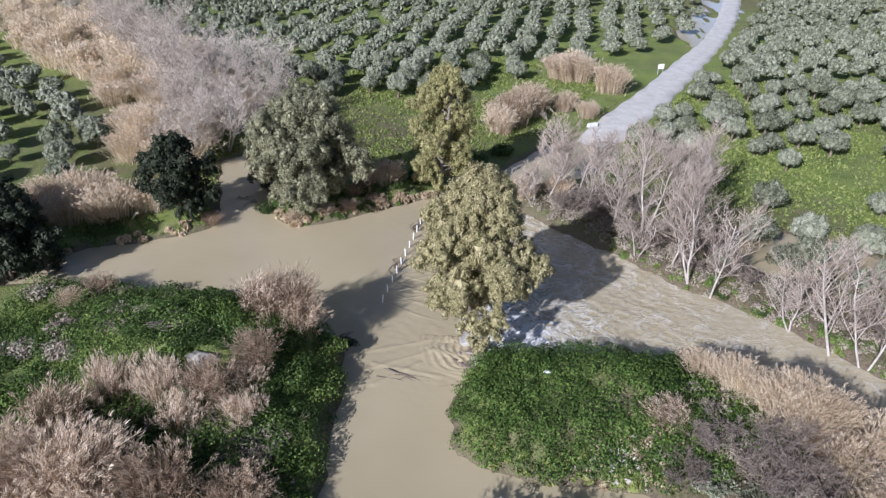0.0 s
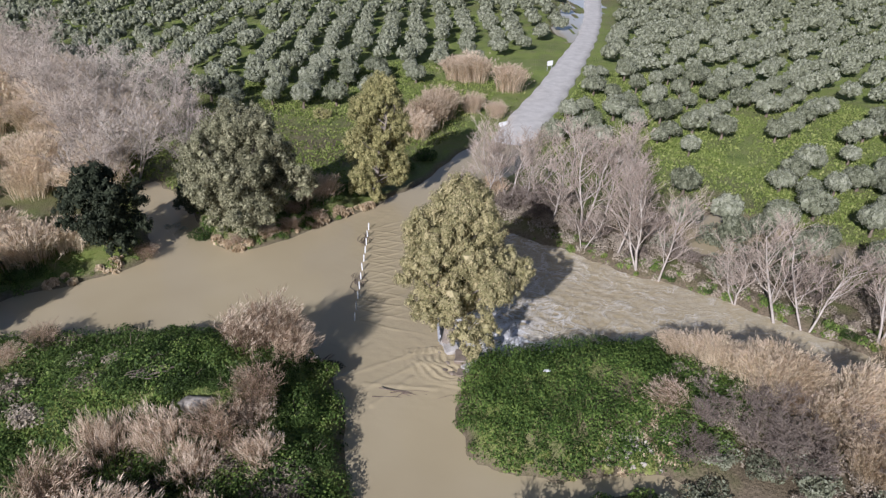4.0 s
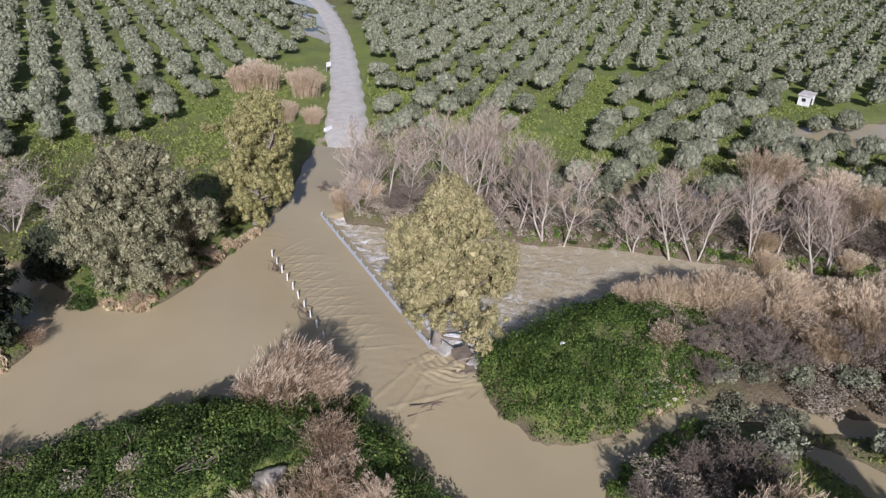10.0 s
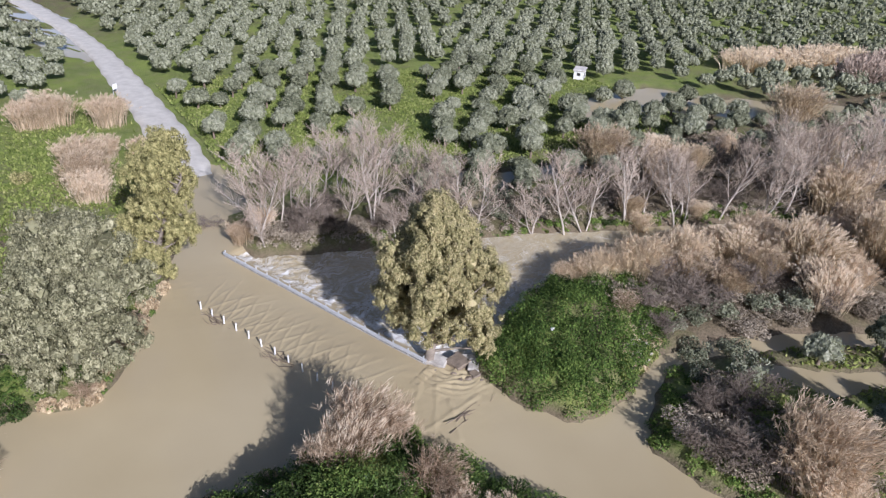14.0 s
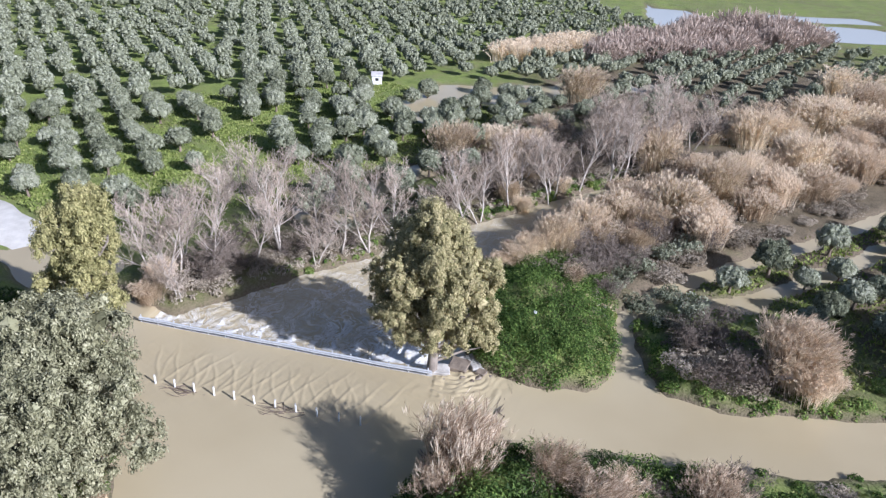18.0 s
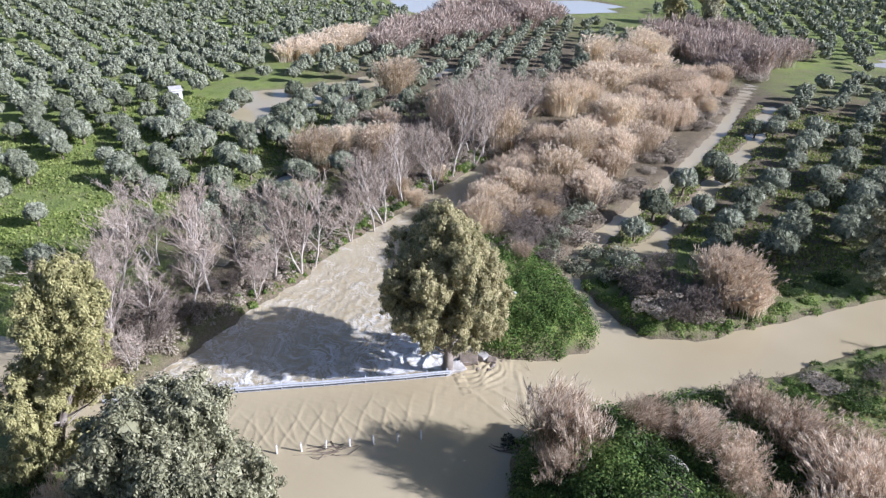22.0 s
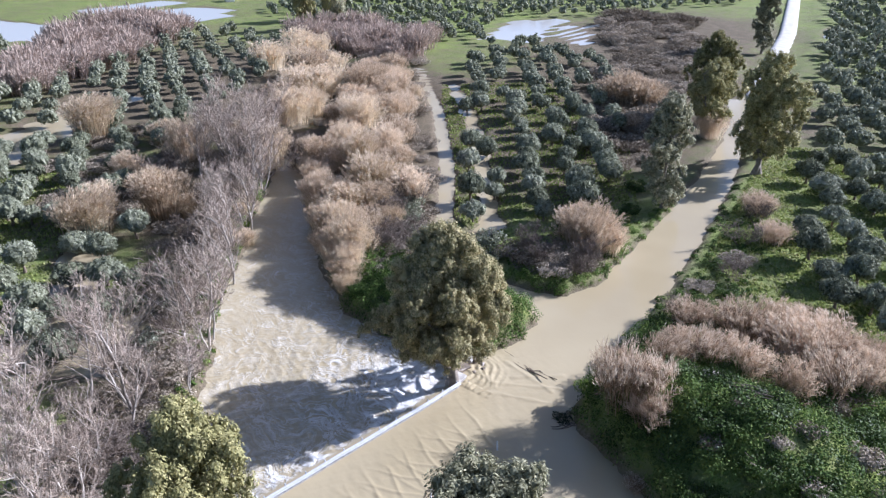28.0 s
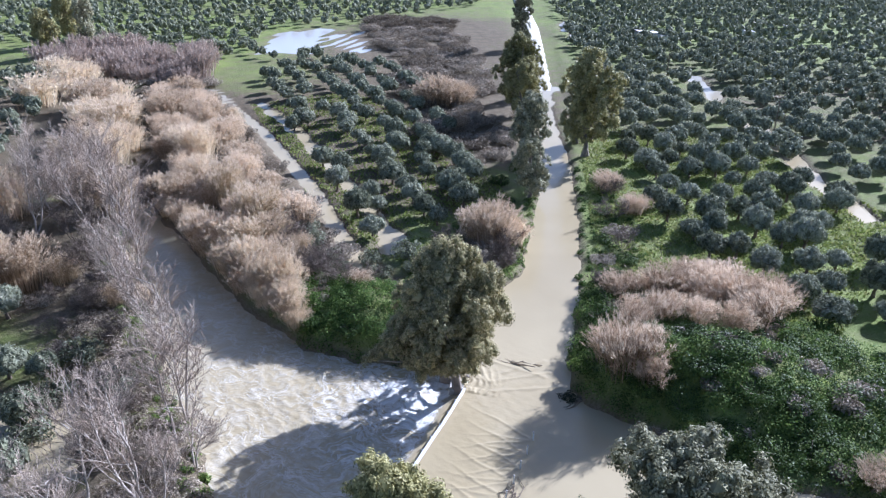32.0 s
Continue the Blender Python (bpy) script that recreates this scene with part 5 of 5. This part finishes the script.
cover("dead_stalks", [(-14, -16), (-22, -14), (-34, -16), (-36, -28), (-20, -30), (-14, -26)], 22000, 0.24, BRUSH, "matted brown dead stalks on the bank", 0.8, -1.0, 0.2, "stalks")


# ---------- ford fittings ----------
def box_bm(sx, sy, sz, bevel=0.0, at=(0, 0, 0)):
    bm = bmesh.new()
    bmesh.ops.create_cube(bm, size=1, matrix=Matrix.Translation(at) @ Matrix.Diagonal((sx, sy, sz, 1)))
    if bevel:
        bmesh.ops.bevel(bm, geom=bm.edges[:], offset=bevel, segments=1, affect="EDGES")
    return bm


def stone_bm(r, seed, squash=(1, 1, 0.7)):
    bm = bmesh.new()
    bmesh.ops.create_icosphere(bm, subdivisions=3, radius=r)
    g = random.Random(seed)
    off = Vector((g.uniform(0, 50), g.uniform(0, 50), g.uniform(0, 50)))
    for v in bm.verts:
        k = 1 + 0.45 * noise.noise(v.co * (1.1 / r) + off) + 0.16 * noise.noise(v.co * (3.2 / r) + off)
        v.co = Vector((v.co.x * squash[0], v.co.y * squash[1], v.co.z * squash[2])) * k
    return bm


def marker_post():
    """A square marker post standing out of the flood, with a worn cap."""
    root = new("marker_post")
    part("shaft", box_bm(0.13, 0.13, 1.9, 0.015, (0, 0, 0.0)), WHITE, root, "white-painted shaft")
    part("cap", box_bm(0.15, 0.15, 0.06, 0.015, (0, 0, 0.97)), CONCRETE, root, "worn concrete cap")
    return tagged(root, "square concrete marker post standing in flood water", "post", "marker posts along the ford")


pattern = marker_post()
for i in range(11):
    m = pose(-9.0 + 0.27 * i, 4.9 + 2.05 * i, 0.0, R.uniform(-4, 4), R.uniform(-4, 4), R.uniform(0, 12))
    if i:
        copy_thing(pattern, m)
    else:
        pattern.matrix_basis = m

RAIL = [(-0.85, -0.4), (-0.35, 4.0), (0.35, 9.0), (1.15, 14.5), (2.0, 20.5), (2.85, 27.0), (3.6, 32.2)]


def rail_at(s):
    p = np.array(RAIL)
    d = np.r_[0, np.cumsum(np.hypot(*np.diff(p, axis=0).T))]
    return np.array([np.interp(s, d, p[:, 0]), np.interp(s, d, p[:, 1])]), d[-1]


rail = tagged(new("guard_rail"), "long galvanised steel guard rail along the ford's lower edge", "guard rail")
length = rail_at(0)[1]
s = np.linspace(0, length, 70)
p = np.array([rail_at(v)[0] for v in s])
d = unit(np.gradient(p, axis=0))
n = np.stack([d[:, 1], -d[:, 0]], 1)
prof = np.array([(-0.02, 0.36), (0.06, 0.40), (0.06, 0.46), (-0.02, 0.51), (-0.02, 0.56), (0.06, 0.61), (0.06, 0.67), (-0.02, 0.71), (-0.06, 0.71), (-0.06, 0.36)])
sag = 0.02 * np.sin(s * 0.9)
g = np.concatenate([p[:, None] - n[:, None] * prof[None, :, :1] * 1.6, np.broadcast_to(prof[None, :, 1:] + sag[:, None, None], (70, 10, 1))], -1)
i = (np.arange(69)[:, None] * 10 + np.arange(10)[None])
j = (np.arange(69)[:, None] * 10 + (np.arange(10)[None] + 1) % 10)
child("beam", mesh_from("beam", g.reshape(-1, 3), np.stack([i, j, j + 10, i + 10], -1).reshape(-1, 4), STEEL), rail, "wavy galvanised beam")
sole = np.array([(-0.35, -0.6), (-0.35, 0.05), (-0.02, 0.05), (-0.02, -0.6)])
g = np.concatenate([p[:, None] - n[:, None] * (sole[None, :, :1] - 0.05), np.broadcast_to(sole[None, :, 1:], (70, 4, 1))], -1)
i = (np.arange(69)[:, None] * 4 + np.arange(4)[None])
j = (np.arange(69)[:, None] * 4 + (np.arange(4)[None] + 1) % 4)
tagged(new("ford_sill", mesh_from("ford_sill", g.reshape(-1, 3), np.stack([i, j, j + 4, i + 4], -1).reshape(-1, 4), CONCRETE)), "low wet concrete sill under the guard rail", "sill", kind="structure")
post_mesh = None
for k in range(17):
    q, _ = rail_at(0.4 + k * 2.02)
    if post_mesh is None:
        o = part("post", box_bm(0.12, 0.1, 1.6, 0.01), STEEL, rail)
        post_mesh = o.data
    else:
        o = child("post", post_mesh, rail)
    o.location, o.rotation_euler = (q[0] + 0.14, q[1], 0.12), (0, 0, -0.12)

# concrete footing and broken blocks at the foot of the tree
foot = tagged(new("abutment"), "broken pale concrete abutment below the eucalyptus", "concrete")
for k, (x, y, sx, sy, sz, a) in enumerate(((0.2, -1.0, 1.4, 2.2, 1.1, 8), (1.3, -2.9, 1.8, 2.0, 1.2, -14), (1.6, -4.7, 1.5, 1.6, 1.0, 22), (0.6, -5.2, 0.9, 1.0, 0.8, -30), (2.4, -3.8, 1.4, 1.8, 0.9, 40))):
    bm = box_bm(sx, sy, sz, 0.08)
    bmesh.ops.subdivide_edges(bm, edges=bm.edges[:], cuts=2, use_grid_fill=True)
    for v in bm.verts:
        v.co += noise.noise_vector(v.co * 1.3 + Vector((k * 7, 0, 0))) * 0.13
    o = part("block", bm, WET_STONE if k % 2 else CONCRETE, foot)
    o.matrix_basis = pose(x, y, -0.1, 4, -5, a)
pillar = tagged(new("brick_pillar"), "short broken red brick pillar beside the ford", "pillar")
for k in range(12):
    o = part("brick", box_bm(0.52, 0.27, 0.15, 0.015), RUST, pillar) if k == 0 else child("brick", brick, pillar)
    brick = o.data
    o.location, o.rotation_euler = (2.05 + (0.14 if k % 2 else -0.14), -6.4, 0.02 + 0.16 * (k // 2)), (0, 0, 0.15)
wl = [(x, y) for x, y in ((-0.9, -1.6), (-0.4, -3.4), (-0.2, -5.0), (0.2, -6.2), (-0.9, -4.4))]
for k, (x, y) in enumerate(wl):
    bm = stone_bm(0.32 + 0.06 * (k % 3), k)
    me = bpy.data.meshes.new("boulder")
    bm.to_mesh(me)
    bm.free()
    me.materials.append(WET_STONE)
    o = tagged(new("boulder", me), "wet pale boulder breaking the current", "stone", "boulders in the ford")
    o.location = (x, y, -0.12)


def smooth_mesh(name, bm, material):
    for f in bm.faces:
        f.smooth = True
    me = bpy.data.meshes.new(name)
    bm.to_mesh(me)
    bm.free()
    me.materials.append(material)
    return me


rock = tagged(new("rock", smooth_mesh("rock", stone_bm(1.2, 31, (1.35, 0.6, 0.75)), ROCK)), "large pale limestone rock among herbs on the bank", "rock")
rock.location = (-22.2, -11.5, spot(-22.2, -11.5) + 0.05)
for k, (x, y, r) in enumerate(((-19.8, -12.4, 0.4), (-21.2, -12.6, 0.35))):
    o = tagged(new("rock", smooth_mesh("rock", stone_bm(r, 50 + k), ROCK)), "small pale rock half hidden in herbs", "rock")
    o.location = (x, y, spot(x, y) + 0.25)
rub = tagged(new("rubble_heap"), "spilled heap of pale stones at the islet's edge", "rubble")
stone = smooth_mesh("stone", stone_bm(0.3, 77), ROCK)
for k in range(60):
    o = child("stone", stone, rub)
    x, y = 12.3 + R.normal() * 1.2, -18.0 + R.normal() * 0.75
    o.location, o.rotation_euler = (x, y, spot(x, y) + 0.12), (R.uniform(0, 6), R.uniform(0, 6), R.uniform(0, 6))
    q = R.uniform(0.35, 1.5)
    o.scale = (q, q, q * 0.8)
bag = tagged(new("plastic_sheet", smooth_mesh("plastic_sheet", stone_bm(0.26, 91, (1.4, 0.6, 0.3)), WHITE)), "crumpled white plastic sheet lying on green herbs", "litter")
bag.location = (7.2, -10.2, spot(7.2, -10.2) + 0.7)


# ---------- drift ----------
def drift(x, y, turn, size, n, label, seed, z=0.03, wood=BARK):
    """Stranded branches tangled together."""
    g = np.random.default_rng(seed)
    root = tagged(new("driftwood"), label, "driftwood")
    root.matrix_basis = pose(x, y, z, 0, 0, turn)
    for k in range(n):
        a = g.normal() * 0.14
        c = g.normal(size=3) * [size * 0.22, size * 0.1, 0.04]
        h = np.array([math.cos(a), math.sin(a), g.normal() * 0.05]) * size * g.uniform(0.2, 0.55)
        b = g.normal(size=3) * 0.12 * size * np.array([0.3, 1, 0.2])
        pts = np.array([c - h, c - h * 0.3 + b, c + h * 0.4 + b * 0.7, c + h])
        child("branch", mesh_from("branch", *tubes([(pts, np.array([0.045, 0.05, 0.04, 0.015]) * g.uniform(0.5, 1.1))], 5), wood, True), root)
    return root


drift(-5.1, -7.4, -5, 4.4, 9, "long drifting branch snagged across the flooded road", 1)
drift(-8.2, 13.2, 85, 3.4, 22, "raft of dead branches caught against the marker posts", 2)
drift(-6.9, 22.8, 80, 3.0, 16, "tangle of dead branches caught on the end posts", 3)
drift(-12.4, -2.0, 60, 2.4, 8, "dark dead branches at the mound's edge", 6)

drift(-26.0, -9.2, 12, 2.8, 16, "grey-brown dead branches lying on the bank's herbs", 9, spot(-26.0, -9.2) + 0.75, BROWN_TWIG)

# ---------- small bushes and shrubs ----------
put(shrub("green_bush", np.random.default_rng(130), 1.7, 1.5, 1800, HERB, 0.26, "rounded bright green bush at the water's edge"), -12.6, -6.0)
put(shrub("green_bush", np.random.default_rng(131), 1.3, 0.9, 900, DARK_LEAF, 0.26, "low dark bush trailing into the water"), -11.6, -2.7)
grey = shrub("grey_shrub", np.random.default_rng(132), 1.6, 1.5, 1100, BRUSH, 0.26, "grey-brown leafless shrub among the bank's herbs")
scatter([grey], [(-25, -3, 0.8, 0.9), (-38, -6, 1.3, 0.9), (-40, -9, 1.2, 0.8), (-36, 3, 0.9, 0.9), (-28, 0.5, 0.7, 0.7), (-45, 2, 1.2, 0.9), (-15, -20, 0.9, 0.8), (-14, -25, 1.0, 0.8), (16, -17, 0.8, 0.7), (-33, -3.5, 1.0, 1.0), (-31, -8.5, 0.9, 0.8), (-35.5, -10, 1.1, 0.9), (-29.5, -5.5, 0.7, 0.8), (-25.5, -7.5, 0.6, 0.7), (-18.6, -9.5, 0.6, 0.7)])
silver = shrub("silver_shrub", np.random.default_rng(133), 2.0, 2.4, 1500, OLIVE, 0.3, "silvery green shrub at the flooded channel's edge")
scatter([silver], [(16.5, -22.5, 1.0, 0.9), (19.5, -26, 0.9, 0.9), (12.5, -24.5, 0.9, 0.8), (22, -21.5, 0.8, 0.9), (19, -19.6, 0.8, 0.8), (25, -23.5, 1.0, 0.9), (28.5, -27, 1.0, 0.9), (24.5, -20, 0.8, 0.8), (31, -30.5, 1.0, 0.9), (14.5, -28, 1.1, 1.0), (17, 73, 1.1, 1.0), (30, 15, 0.9, 0.9), (34, 9, 1.0, 0.9), (41, 6, 1.1, 1.0), (-31, 28, 0.9, 0.8), (40, 12, 1.2, 1.0), (38, 17, 1.2, 1.0)])
gold = shrub("yellow_shrub", np.random.default_rng(134), 1.6, 1.8, 900, YELLOW_EUCALYPT, 0.3, "yellow-flowering shrub in the meadow")
scatter([gold], [(2, 72, 1.0, 1.0), (-12, 70, 1.1, 0.9), (-5, 58, 0.9, 0.9), (72, 90, 0.9, 0.8)])

scatter(bramble, [(-22.6, -9.6, 0.8, 1.0), (-20.6, -9.9, 0.7, 1.0), (-24.2, -10.0, 0.7, 0.9)])

# ---------- roadside and buildings ----------
sign = tagged(new("sign_board"), "blank white notice board on posts beside the road", "sign")
part("board", box_bm(1.5, 0.08, 1.1, 0.02, (0, 0, 1.55)), WHITE, sign, "plain white board")
for k in (-0.6, 0.6):
    part("leg", box_bm(0.09, 0.09, 1.3, 0.01, (k, 0.07, 0.45)), STEEL, sign)
sign.matrix_basis = pose(39.6, 100.2, spot(39.6, 100.2) - 0.2, 0, 0, 20)
barrier = tagged(new("barrier"), "white road barrier lying at the flood's edge", "barrier")
part("body", box_bm(1.9, 0.5, 0.75, 0.06, (0, 0, 0.4)), WHITE, barrier)
part("base", box_bm(2.0, 0.8, 0.2, 0.04, (0, 0, 0.1)), CONCRETE, barrier)
barrier.matrix_basis = pose(20.2, 62.6, spot(20.2, 62.6), 0, 0, 25)


def hut(x, y, turn, sx, sy, h, label):
    root = tagged(new("hut"), label, "hut")
    wall = part("wall", box_bm(sx, sy, h, 0.03, (0, 0, h / 2)), WHITE, root, "rendered pale wall")
    bm = box_bm(sx + 0.5, sy + 0.5, 0.16, 0.03, (0, 0, h + 0.06))
    for v in bm.verts:
        v.co.z += 0.12 * v.co.x
    part("roof", bm, ROOF, root, "weathered grey sheet roof")
    part("door", box_bm(0.9, 0.06, 1.9, 0.01, (-sx * 0.15, -sy / 2 - 0.02, 0.95)), DARK, root, "dark door")
    part("window", box_bm(0.06, 0.8, 0.7, 0.01, (-sx / 2 - 0.02, 0, 1.5)), DARK, root, "dark window")
    root.matrix_basis = pose(x, y, spot(x, y) - 0.15, 0, 0, turn)


hut(115.8, 29.2, 10, 2.8, 2.4, 2.5, "small pale hut among the olive trees")
hut(-14, -226, 20, 8, 5, 3.2, "low pale farm building among olive groves")
hut(262, -169, -30, 6, 4, 3.0, "small dark-doored shed on the green field")
hut(-51, -242, 15, 4, 3, 2.6, "small pale shed among olive groves")
hut(-68, -258, 30, 4, 3, 2.8, "small grey-roofed shed beside a flooded field")
hut(-20, -223, 20, 3, 3, 2.6, "small pale outbuilding among olive groves")
ribbon("road", TRACK, [4.5, 5, 5, 5, 5, 5], GRAVEL, "pale wet track running on beyond the flood", "road", 0.1, 2.0, 22.0)


def utility_pole():
    """A wooden pole with a crossarm and two insulators."""
    root = new("utility_pole")
    child("shaft", mesh_from("shaft", *tubes([(np.array([[0, 0, -0.3], [0, 0, 3.5], [0.05, 0, 7.6]]), np.array([0.14, 0.12, 0.09]))], 8), BARK, True), root, "weathered brown pole")
    part("crossarm", box_bm(1.5, 0.1, 0.12, 0.01, (0.05, 0, 7.2)), BARK, root)
    for k in (-0.6, 0.6):
        part("insulator", box_bm(0.09, 0.09, 0.2, 0.02, (0.05 + k, 0, 7.36)), CONCRETE, root, "pale insulator")
    return tagged(root, "weathered wooden utility pole among olive trees", "pole", "utility poles")


pole = utility_pole()
POLES = [(-21.5, -163.5, 20), (-44.5, -110.5, 20), (-2.0, -208.0, 20)]
for k, (x, y, a) in enumerate(POLES):
    m = pose(x, y, spot(x, y), 0, 0, a)
    if k:
        copy_thing(pole, m)
    else:
        pole.matrix_basis = m
